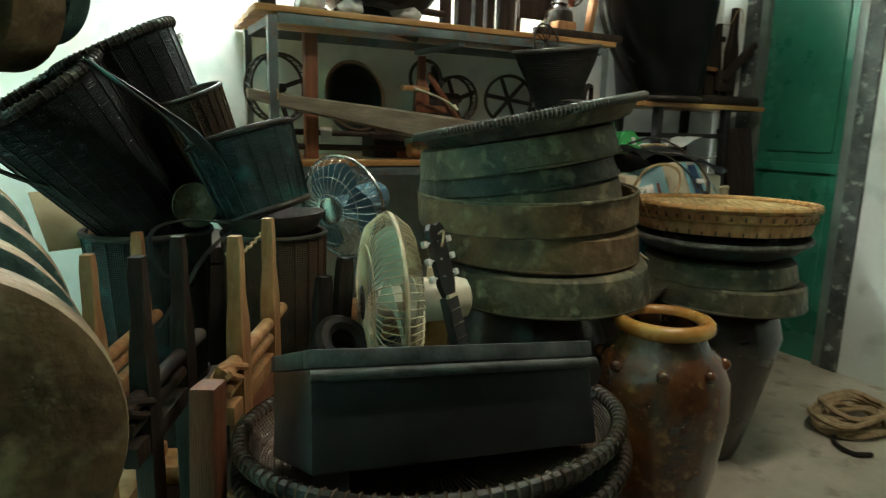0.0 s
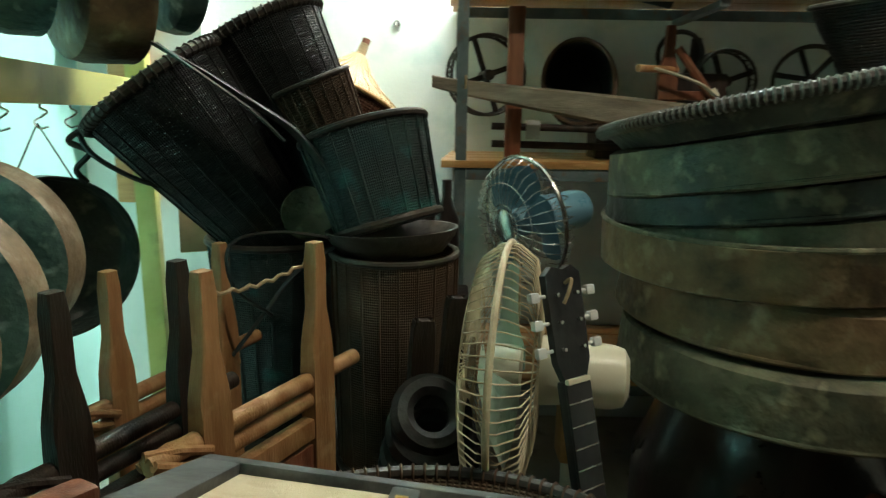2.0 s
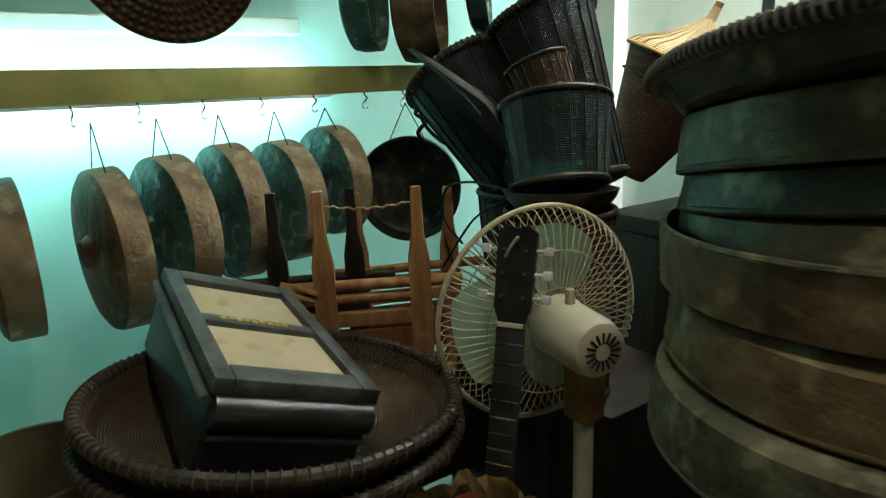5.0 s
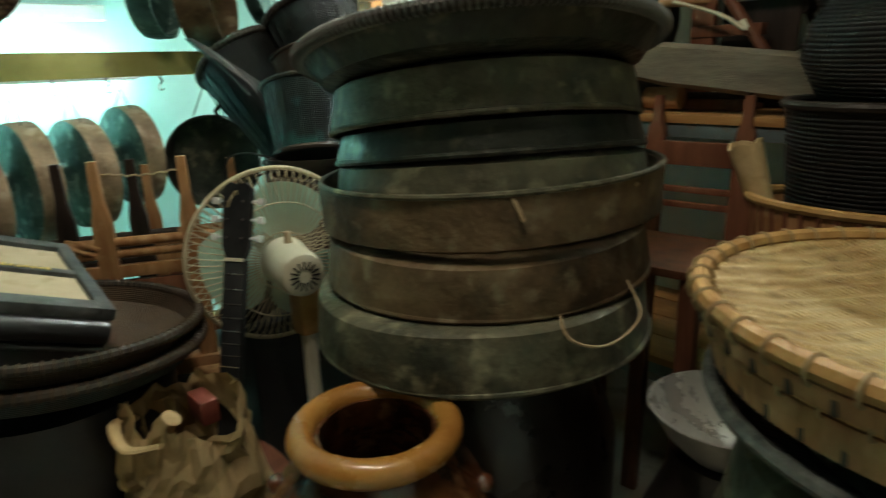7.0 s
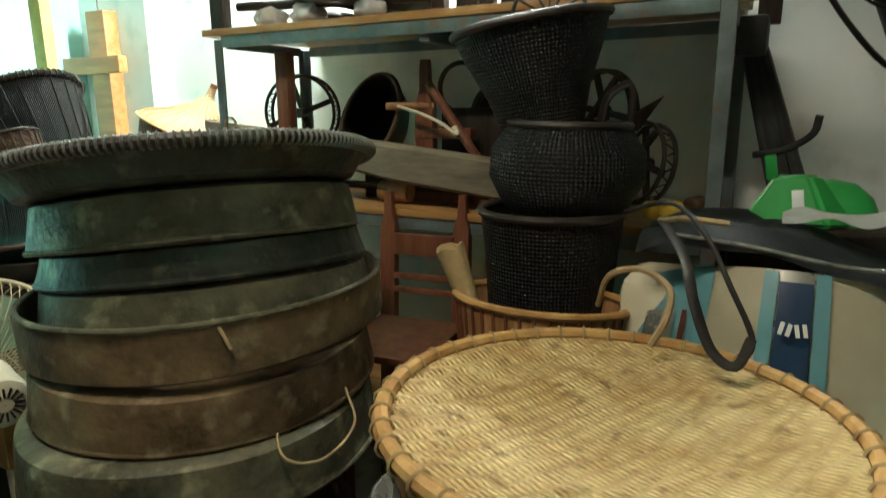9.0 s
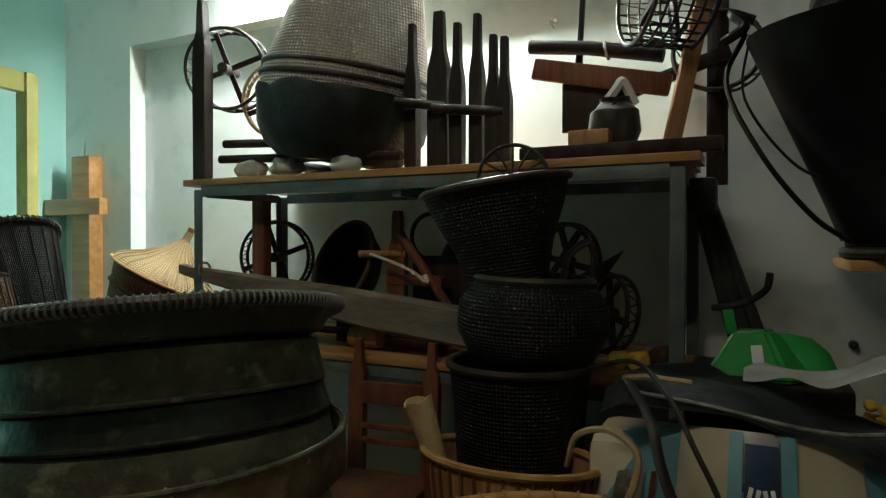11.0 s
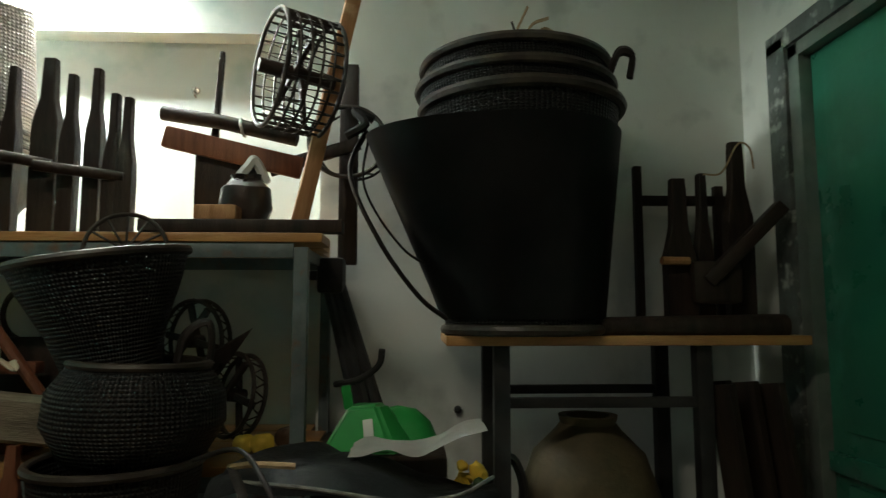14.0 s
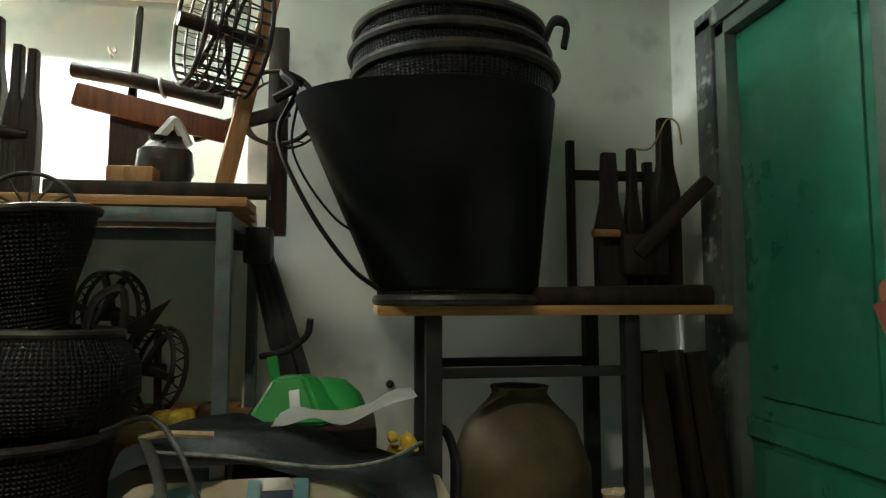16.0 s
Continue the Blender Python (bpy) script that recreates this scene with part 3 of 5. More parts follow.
part("oscillation_knob", lathe([(0.001, 0.085), (0.008, 0.085), (0.01, 0.06), (0.008, 0.05)], 16), CREAM_WIRE, t).matrix_local = pose(0, 0, -0.11, 0, 0, 0) @ Matrix.Rotation(radians(90), 4, "Y")
t2 = thing("fan_stand", "yellowed fan stand column with tilt bracket", "stand", pose(0.46, 1.64, 0))
part("bracket", box((-0.03, -0.03, 0.62), (0.03, 0.03, 0.77), 0.012), CANE, t2)
part("column", tube([(0, 0, 0.02), (0, 0, 0.64)], 0.02, 12), IVORY, t2)
part("base", lathe([(0.001, 0.03), (0.15, 0.02), (0.17, 0.01), (0.17, 0), (0.001, 0)], 32), IVORY, t2)
fan(axis((0.43, 2.28, 0.955), (0.125, 2.10, 0.91)), 0.175, 0.13, BLUE_BLADE, CHROME, BLUE_BLADE, "old fan with blue blades and wire guard", 36)

# ---- guitar ----
t = thing("guitar", "black guitar neck and headstock with white tuners", "guitar", Matrix())
nz = (Vector((0.402, 1.53, 1.003)) - Vector((0.427, 1.489, 0.838))).normalized()
ny = Vector((0.55, -0.83, 0.2))
ny = (ny - nz * ny.dot(nz)).normalized()
nx = ny.cross(nz)
GM = Matrix(((nx.x, ny.x, nz.x, 0.427), (nx.y, ny.y, nz.y, 1.489), (nx.z, ny.z, nz.z, 0.838), (0, 0, 0, 1)))
t.matrix_world = GM
hb = bmesh.new()
prof = [(-0.022, 0), (0.022, 0), (0.034, 0.03), (0.036, 0.165), (0.02, 0.178), (0, 0.172), (-0.02, 0.178), (-0.036, 0.165), (-0.034, 0.03)]
f = hb.faces.new([hb.verts.new((x, 0.0, z)) for x, z in prof])
g = bmesh.ops.extrude_face_region(hb, geom=[f])
bmesh.ops.translate(hb, vec=(0, -0.014, 0), verts=[v for v in g["geom"] if isinstance(v, bmesh.types.BMVert)])
bmesh.ops.recalc_face_normals(hb, faces=hb.faces[:])
part("headstock", hb, EBONY, t)
part("neck", box((-0.024, -0.022, -0.46), (0.024, -0.001, 0.0), 0.006), EBONY, t)
part("fretboard", box((-0.025, -0.002, -0.44), (0.025, 0.004, -0.004), 0.001), EBONY, t)
part("nut", box((-0.023, -0.002, -0.004), (0.023, 0.007, 0.004), 0.001), CREAM_PLASTIC, t, "ivory nut")
for i in range(10):
    z = -0.034 - i * 0.036 + i * i * 0.0008
    part("fret", box((-0.025, 0.004, z), (0.025, 0.0055, z + 0.002)), CHROME, t)
for s in (-1, 1):
    for i in range(3):
        z = 0.05 + i * 0.042
        part("tuning_peg", tube([(s * 0.034, -0.007, z), (s * 0.05, -0.007, z)], 0.003, 8, False, box((s * 0.058 - 0.009, -0.013, z - 0.008), (s * 0.058 + 0.009, -0.001, z + 0.008), 0.004)), WHITE_PLASTIC, t)
        part("string_post", tube([(s * 0.02, 0, z), (s * 0.02, 0.008, z)], 0.003, 8), CHROME, t)
part("body", lathe([(0.001, -0.05), (0.17, -0.05), (0.18, -0.04), (0.18, 0.03), (0.17, 0.04), (0.001, 0.04)], 48), RED_WOOD, t, "red-brown guitar body").matrix_local = pose(0, -0.03, -0.60, 90, 0, 0)
part("twine", tube(curve([(0, 0.002, 0.15), (-0.004, 0.014, 0.155), (0.008, 0.016, 0.135), (0.016, 0.012, 0.12)], 6), 0.003, 6), TWINE, t, "twist of twine")

# ---- cotton gins ----
def carved_post(h, w=0.05, d=0.03, neck=0.17):
    """A plank post with a shouldered, tapered top; base at z 0."""
    b = bmesh.new()
    levels = [(0, 1, 1), (h - neck - 0.04, 1, 1), (h - neck, 1.0, 1), (h - neck + 0.02, 0.86, 1), (h - neck * 0.62, 0.56, 0.85), (h - 0.03, 0.5, 0.8), (h, 0.46, 0.72)]
    prev = None
    for z, a, c in levels:
        q = [b.verts.new((x * a * w / 2, y * c * d / 2, z)) for x, y in ((-1, -1), (1, -1), (1, 1), (-1, 1))]
        if prev:
            for i in range(4):
                b.faces.new((prev[i], prev[(i + 1) % 4], q[(i + 1) % 4], q[i]))
        else:
            b.faces.new(q[::-1])
        prev = q
    b.faces.new(prev)
    bmesh.ops.bevel(b, geom=[e for e in b.edges if abs(e.verts[0].co.z - e.verts[1].co.z) > 0.01], offset=0.003, segments=1, affect="EDGES")
    return b


def cotton_gin(m, span, h, base, label, panel=True, cord=True):
    """Two posts on a base, span apart along x, rollers between them."""
    t = thing("cotton_gin", label, "cotton gin", m, "cotton gins")
    for x in (0, span):
        part("post", carved_post(h), base, t).matrix_local = pose(x, 0, 0)
        part("foot", box((x - 0.05, -0.10, -0.05), (x + 0.05, 0.10, 0.0), 0.012), base, t)
    part("roller", tube([(-0.10, 0, h - 0.225), (span + 0.10, 0, h - 0.225)], 0.014, 12), base, t)
    part("roller", tube([(-0.09, 0, h - 0.258), (span + 0.03, 0, h - 0.258)], 0.013, 12), base, t)
    for i in range(5):
        a = i * 1.26
        part("gear_tooth", tube([(-0.10, 0.016 * math.cos(a), h - 0.232 + 0.02 * math.sin(a)), (-0.06, 0.016 * math.cos(a + 0.9), h - 0.236 + 0.02 * math.sin(a + 0.9)), (-0.015, 0.016 * math.cos(a + 1.8), h - 0.24 + 0.02 * math.sin(a + 1.8))], 0.007, 8), base, t)
    part("rail", box((-0.075, -0.012, h - 0.325), (span + 0.03, 0.012, h - 0.29), 0.004), base, t)
    part("beam", box((-0.03, -0.03, -0.02), (span + 0.03, 0.03, 0.03), 0.006), base, t)
    if panel:
        part("panel", box((0.02, -0.008, 0.09), (span - 0.02, 0.008, h - 0.335), 0.003), RED_WOOD, t, "red-brown panel")
    if cord:
        pts = [(span * k / 20, 0.017 + 0.003 * math.sin(k * 2.2), h - 0.035 - 0.012 * math.sin(math.pi * k / 20) + 0.003 * math.cos(k * 2.2)) for k in range(21)]
        part("cord", tube(pts, 0.003, 6), TWINE, t)
    return t


def along(a, b, z):
    return pose(a[0], a[1], z, 0, 0, math.degrees(math.atan2(b[1] - a[1], b[0] - a[0])))


def plank_bench(name, lo, hi, base, label, category):
    t = thing(name, label, category)
    part("top", box((lo[0], lo[1], hi[2] - 0.04), hi, 0.006), base, t)
    for x in (lo[0] + 0.03, hi[0] - 0.07):
        for y in (lo[1] + 0.03, hi[1] - 0.07):
            part("leg", box((x, y, 0), (x + 0.04, y + 0.04, hi[2] - 0.04), 0.004), base, t)
    return t


cotton_gin(along((-0.09, 1.355), (0.013, 1.553), 0.42), 0.223, 0.615, WOOD, "worn orange-brown wooden cotton gin with two rollers")
cotton_gin(along((-0.325, 1.56), (-0.229, 1.80), 0.42), 0.258, 0.56, WOOD, "wooden cotton gin standing behind another", True, False)
cotton_gin(along((-0.25, 1.30), (-0.17, 1.48), 0.42), 0.19, 0.60, DARK_WOOD, "dark wooden cotton gin among others", False, False)
plank_bench("low_bench", (-0.48, 1.22, 0), (0.10, 1.92, 0.369), DARK_WOOD, "low dark wooden bench carrying cotton gins", "bench")
solid("pounding_stick", box((-0.03, -0.02, 0), (0.03, 0.02, 0.38), 0.008), RED_WOOD, "short dark red wooden stave leaning on a bench", "stave", axis((-0.19, 1.12, 0.47), (-0.17, 1.16, 0.85)))
t = thing("animal_skull_carving", "round dark carved wooden head on a bench", "carving", pose(-0.13, 1.13, 0.44))
b = bmesh.new()
bmesh.ops.create_icosphere(b, subdivisions=3, radius=0.065)
for v in b.verts:
    v.co *= 1 + 0.16 * noise.noise(v.co * 18)
part("head", b, DARK_WOOD, t)
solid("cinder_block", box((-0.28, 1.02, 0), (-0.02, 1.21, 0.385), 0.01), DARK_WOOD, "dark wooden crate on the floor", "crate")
for x, y, h in ((0.13, 1.72, 0.86), (0.19, 1.74, 0.90)):
    solid("wooden_stave", carved_post(h, 0.045, 0.025, 0.02), DARK_WOOD, "dark wooden stave standing behind a cotton gin", "stave", pose(x, y, 0, 2, 3, 20))
t = thing("chain_coil", "coiled dark rope lying beside a fan", "rope", pose(0.20, 1.62, 0.62))
for i in range(3):
    part("coil", ring(0.07 - 0.008 * i, 0.022, 32, pose(0.0, 0, 0.02 + 0.035 * i, 20 + i * 12, i * 9, 0)), STRAP, t)
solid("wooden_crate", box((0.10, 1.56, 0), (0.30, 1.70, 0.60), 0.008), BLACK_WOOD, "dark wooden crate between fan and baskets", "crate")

# ---- rack with hanging gongs ----
def rack_x(y):
    return -0.64 + 0.15 * (2.04 - y)


R0, R1 = Vector((rack_x(-1.3), -1.3, 0)), Vector((rack_x(2.50), 2.50, 0))
ang = math.degrees(math.atan2(R1.y - R0.y, R1.x - R0.x))
Lr = (R1 - R0).length
t = thing("gong_rack", "yellow painted steel rack with hanging hooks", "rack", pose(R0.x, R0.y, 0, 0, 0, ang))
part("beam", box((0, -0.02, 1.245), (Lr, 0.02, 1.325), 0.004), YELLOW, t)
part("post", box((Lr, -0.03, 0), (Lr + 0.05, 0.03, 2.1), 0.004), YELLOW, t)
part("post", box((-0.05, -0.03, 0), (0, 0.03, 2.1), 0.004), YELLOW, t)
part("top_beam", box((0, -0.02, 2.02), (Lr, 0.02, 2.10), 0.004), YELLOW, t)


def hook(y, z=1.245):
    h = thing("hook", "steel S-shaped hook on a yellow beam", "hook", pose(rack_x(y), y, z, 0, 0, 10), "hooks")
    part("wire", tube(curve([(0, 0, 0.0), (0.0, 0, -0.008), (0.012, 0, -0.016), (0.0, 0, -0.026), (-0.014, 0, -0.036), (-0.006, 0, -0.05), (0.012, 0, -0.046)], 6), 0.0025, 6), CHROME, h)


def hung_gong(y, r, deep, face, side, label, yaw=8, drop=0.085, x=None):
    z = 1.205 - drop - r
    g = thing("hanging_gong", label, "gong", pose(rack_x(y) if x is None else x, y, z, 90, 0, yaw), "hanging gongs")
    # local z points to -y: the face
    part("face", lathe([(0.0005, 0.035), (0.03, 0.033), (0.045, 0.014), (r * 0.6, 0.010), (r * 0.9, 0.004), (r * 0.985, -0.006)], 56, 16, 0.01), face, g, "greenish hammered face")
    part("rim", lathe([(r * 0.985, -0.006), (r, -0.014), (r + 0.002, -deep), (r - 0.006, -deep), (r - 0.010, -0.02), (r * 0.9, -0.004)], 56, 16, 0.012), side, g)
    for s in (-1, 1):
        part("string", tube([(s * 0.055, r - 0.008, -deep * 0.5), (0, r + drop, -deep * 0.5)], 0.0018, 5), STRAP, g)


ys = [2.041, 1.897, 1.746, 1.565, 1.398, 1.235, 1.075, 0.93, 0.76, 0.60]
for y in ys:
    hook(y)
hung_gong(1.565, 0.165, 0.07, CYAN_LIT_BRONZE, GONGRIM, "bronze gong with cyan light in its face colour, tan rim", 10, 0.055)
hung_gong(1.398, 0.175, 0.075, CYAN_LIT_BRONZE, GONGRIM, "hammered bronze gong with face coloured as cyan-lit", 12, 0.085)
hung_gong(1.235, 0.185, 0.075, CYAN_LIT_BRONZE, GONGRIM, "hammered bronze gong hanging from a hook", 10, 0.08)
hung_gong(1.075, 0.19, 0.08, CYAN_LIT_BRONZE, GONGRIM, "dark-faced bronze gong hanging from a hook", 14, 0.095)
hung_gong(0.93, 0.20, 0.07, IRON2, GONGRIM, "large bronze gong with tan rim", 10, 0.11)
hung_gong(0.70, 0.205, 0.085, IRON2, GONGRIM, "large stained bronze gong hanging low", 6, 0.13, -0.66)
hung_gong(0.54, 0.205, 0.085, IRON2, GONGRIM, "large rusty bronze gong hanging low", 6, 0.14, -0.68)
g = thing("hanging_gong", "black bronze gong showing its hollow back", "gong", pose(rack_x(1.897), 1.9, 0.915, 90, 0, 52), "hanging gongs")
part("shell", lathe([(0.0005, -0.09), (0.15, -0.09), (0.172, -0.08), (0.178, -0.06), (0.18, 0.0), (0.174, 0.0), (0.168, -0.07), (0.15, -0.082), (0.0005, -0.082)], 56, 16, 0.01), IRON3, g)
for s in (-1, 1):
    part("string", tube([(s * 0.06, 0.168, -0.03), (0, 0.29, -0.03)], 0.0018, 5), STRAP, g)


def hung_pot(m, r, h, material, label):
    g = thing("hanging_gong", label, "gong", m, "gongs on the upper beam")
    part("shell", lathe([(0.0005, h), (r * 0.8, h), (r * 0.95, h - 0.01), (r, h - 0.04), (r, 0), (r - 0.008, 0), (r - 0.01, h - 0.05), (0.0005, h - 0.015)], 48, 16, 0.01), material, g)
    part("string", tube([(r * 0.9, 0.03, h * 0.5), (r + 0.42, 0, h * 0.5)], 0.002, 5), STRAP, g)


hung_pot(axis((-0.53, 1.78, 1.505), (-0.69, 1.60, 1.50)), 0.14, 0.09, CYAN_LIT_BRONZE, "green bronze gong hung high on the rack")
hung_pot(axis((-0.45, 1.95, 1.485), (-0.61, 1.77, 1.475)), 0.155, 0.13, IRON2, "brown bronze gong hung high on the rack")
hung_pot(axis((-0.385, 2.08, 1.54), (-0.485, 1.97, 1.53)), 0.135, 0.06, CYAN_LIT_BRONZE, "turquoise-toned gong near the baskets")
hung_pot(axis((-0.30, 1.14, 1.555), (-0.50, 1.24, 1.66)), 0.20, 0.05, BROWN_BASKET, "round brown woven lid hung high on the rack")
t = thing("wooden_cross_bracket", "orange wooden cross bracket fixed to the wall", "bracket", pose(-0.93, 2.90, 0))
part("upright", box((-0.075, 0.0, 0.90), (0.055, 0.07, 1.83), 0.006), BOARD, t)
part("crossbar", box((-0.215, -0.045, 1.55), (0.19, -0.001, 1.625), 0.006), BOARD, t)
part("hook", tube(curve([(-0.02, 0.03, 1.83), (-0.02, 0.03, 1.88), (-0.01, 0.02, 1.90), (0.0, 0.02, 1.88)], 6), 0.004, 6), CHROME, t)

# ---- baskets in the corner ----
def burden_basket(m, r0, r1, h, base, label, rim_r=0.012, straps=(), seg=56, flare=0.0, squash=1.0):
    t = thing("burden_basket", label, "basket", m, "burden baskets")
    pr = []
    for k in range(13):
        q = k / 12
        pr.append((r0 + (r1 - r0) * (q ** (1 + flare)), h * q))
    inner = [(r - 0.007, z + 0.004) for r, z in pr[::-1][:-1]]
    part("wall", lathe([(0.001, 0.0)] + pr + inner + [(r0 - 0.01, 0.012), (0.001, 0.012)], seg, 58, 0.008, None, squash), base, t)
    part("rim", ring(r1, rim_r, seg, pose(0, 0, h), None, 8, squash), DARK_CANE, t)
    pieces("binding", ring(rim_r + 0.001, 0.0026, 8, pose(0, 0, 0, 90, 20, 0), None, 4), DARK_CANE, [pose(0, 0, 0, 0, 0, 360 * i / 60) @ Matrix.Translation((r1, 0, h)) for i in range(60)], t) if rim_r > 0.01 else None
    part("base_hoop", ring(r0 + 0.002, 0.009, seg, pose(0, 0, 0.01), None, 8, squash), DARK_CANE, t)
    ribs = bmesh.new()
    for i in range(22):
        a = 2 * math.pi * i / 22
        tube([((r + 0.002) * math.cos(a), (r + 0.002) * squash * math.sin(a), z) for r, z in pr[::2]], 0.0022, 5, False, ribs)
    part("ribs", ribs, base, t)
    return t


BL = burden_basket
BL(axis((-0.12, 2.06, 0.87), (-0.42, 1.98, 1.29)), 0.085, 0.165, 0.52, DARK_BASKET, "large smoke-blackened burden basket lying tilted")
BL(axis((0.0, 2.16, 0.97), (-0.24, 2.16, 1.42)), 0.085, 0.16, 0.51, DARK_BASKET, "tall smoke-blackened burden basket leaning")
BL(axis((0.03, 2.03, 1.03), (-0.08, 2.0, 1.30)), 0.06, 0.085, 0.295, BROWN_BASKET, "narrow brown wicker basket between larger ones", 0.006)
BL(axis((0.098, 1.925, 0.995), (0.036, 1.96, 1.205)), 0.113, 0.138, 0.215, GREEN_BASKET, "green-black tapered wicker basket with smooth rim", 0.008)
t = thing("iron_bowl", "wide black bowl under a green-black basket", "bowl", lean(0.106, 1.915, 0.945, 0.05, -0.04))
part("bowl", lathe([(0.001, 0), (0.11, 0), (0.135, 0.03), (0.143, 0.05), (0.137, 0.05), (0.10, 0.01), (0.001, 0.008)], 48, 20), DARK_CANE, t)
BL(pose(0.110, 1.91, 0.46), 0.125, 0.135, 0.485, BROWN_BASKET, "upright brown cylindrical wicker basket", 0.007)
BL(pose(-0.19, 2.08, 0.52), 0.13, 0.16, 0.42, GREEN_BASKET, "dark green woven basket with plaited rim", 0.009)
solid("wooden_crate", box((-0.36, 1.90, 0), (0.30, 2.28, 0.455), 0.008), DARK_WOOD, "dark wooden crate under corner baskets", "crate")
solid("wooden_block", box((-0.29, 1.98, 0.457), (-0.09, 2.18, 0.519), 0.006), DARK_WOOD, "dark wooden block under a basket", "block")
t = thing("carrying_board", "dark tapered carrying board lying across a basket", "board")
part("board", tube(curve([(-0.315, 1.755, 1.355), (-0.25, 1.785, 1.315), (-0.17, 1.82, 1.26), (-0.09, 1.86, 1.20), (-0.03, 1.88, 1.12), (0.0, 1.90, 1.05)], 8), 0.016, 10, False, None, 0.045, 0.22), STRAP, t)
part("edge", tube(curve([(-0.30, 1.742, 1.352), (-0.23, 1.772, 1.298), (-0.15, 1.803, 1.235), (-0.10, 1.83, 1.18)], 8), 0.004, 6), GREEN_BASKET, t, "glossy green-black edge")
t = thing("carrying_rope", "knotted black rope hanging from a basket", "rope")
part("rope", tube(curve([(-0.54, 1.96, 1.24), (-0.56, 1.93, 1.19), (-0.53, 1.92, 1.14), (-0.44, 1.92, 1.09), (-0.34, 1.93, 1.06), (-0.26, 1.95, 1.0)], 8), 0.006, 6), STRAP, t)
part("knot", tube(curve([(-0.545, 1.93, 1.20), (-0.58, 1.92, 1.17), (-0.55, 1.94, 1.145), (-0.57, 1.92, 1.11), (-0.555, 1.93, 1.08)], 6), 0.007, 6), STRAP, t)
t = thing("leather_strap", "looped dark carrying straps beside a basket", "strap")
part("strap", tube(curve([(0.0, 1.86, 0.98), (-0.12, 1.82, 1.0), (-0.20, 1.78, 0.98), (-0.19, 1.76, 0.90), (-0.12, 1.77, 0.84)], 8), 0.008, 6, False, None, None, 0.4), STRAP, t)
part("strap", tube(curve([(0.0, 1.86, 0.97), (-0.08, 1.80, 0.92), (-0.14, 1.77, 0.84), (-0.20, 1.76, 0.76)], 8), 0.008, 6, False, None, None, 0.4), STRAP, t)
t = thing("metal_disc", "round grey metal lid among baskets", "lid", axis((-0.085, 1.955, 1.018), (-0.03, 1.78, 1.05)))
part("disc", lathe([(0.001, 0.0), (0.05, 0.003), (0.058, 0.008), (0.06, 0.006), (0.05, -0.002), (0.001, -0.004)], 40), IRON, t)
t = thing("woven_fan", "flat yellow and green woven mat in the corner", "mat", axis((-0.36, 2.15, 0.97), (-0.30, 2.0, 1.10)))
part("mat", box((-0.09, -0.09, -0.003), (0.09, 0.09, 0.003), 0.002), STRAW, t)

# conical hat basket
t = thing("lidded_basket", "tall reddish basket with conical straw lid", "basket", pose(-0.06, 2.72, 0.80))
TL = axis((-0.072, -0.02, 0.482), (0.0, 0.037, 0.663)) @ Matrix.Diagonal((1, 1, 0.84, 1))
part("body", lathe([(0.001, -0.47), (0.07, -0.47), (0.09, -0.42), (0.15, -0.20), (0.196, 0.0), (0.188, 0.0), (0.14, -0.2), (0.001, -0.45)], 48, 30, 0.006), RED_WICKER, t).matrix_local = TL
part("body_hoop", ring(0.178, 0.006, 48, pose(0, 0, -0.09)), RED_WICKER, t).matrix_local = TL
lid = part("lid", lathe([(0.001, 0.245), (0.014, 0.24), (0.016, 0.20), (0.022, 0.185), (0.06, 0.13), (0.12, 0.075), (0.19, 0.03), (0.208, 0.005), (0.20, 0.0), (0.12, 0.065), (0.001, 0.17)], 48, 30), STRAW, t, "conical straw lid")
lid.matrix_local = TL
k = part("knob", lathe([(0.001, 0.262), (0.014, 0.26), (0.012, 0.215), (0.016, 0.20), (0.001, 0.2)], 20), RED_WOOD, t, "dark wooden knob")
k.matrix_local = TL
rb = bmesh.new()
for i in range(26):
    a = 2 * math.pi * i / 26
    tube([(r * math.cos(a), r * math.sin(a), z) for r, z in ((0.024, 0.186), (0.06, 0.133), (0.12, 0.078), (0.19, 0.033), (0.207, 0.008))], 0.003, 5, False, rb)
k = part("lid_ribs", rb, STRAW, t)
k.matrix_local = TL
k = part("lid_rim", ring(0.206, 0.007, 48, pose(0, 0, 0.004)), CANE, t)
k.matrix_local = TL
t = thing("storage_chest", "dark wooden chest in the corner", "chest", pose(-0.09, 2.72, 0))
part("body", box((-0.2, -0.2, 0), (0.2, 0.2, 0.74), 0.01), DARK_WOOD, t)
part("lid", box((-0.21, -0.21, 0.742), (0.21, 0.21, 0.80), 0.01), DARK_WOOD, t)
for i in range(2):
    solid("dark_bottle", lathe([(0.001, 0), (0.035, 0), (0.038, 0.02), (0.036, 0.28), (0.014, 0.36), (0.014, 0.42), (0.001, 0.42)], 24), BLACK_GLAZE, "dark tall bottle beside the shelf", "bottle", pose(0.17 + 0.05 * i, 2.46 - 0.09 * i, 0.72) @ Matrix.Diagonal((1, 1, 0.8, 1)), "tall bottles")
# Added block: stands in for the darkness here and carries the bottles.
solid("wooden_box", box((0.10, 2.30, 0), (0.29, 2.485, 0.72), 0.008), DARK_WOOD, "dark block added in the dark gap beside the shelf", "box")

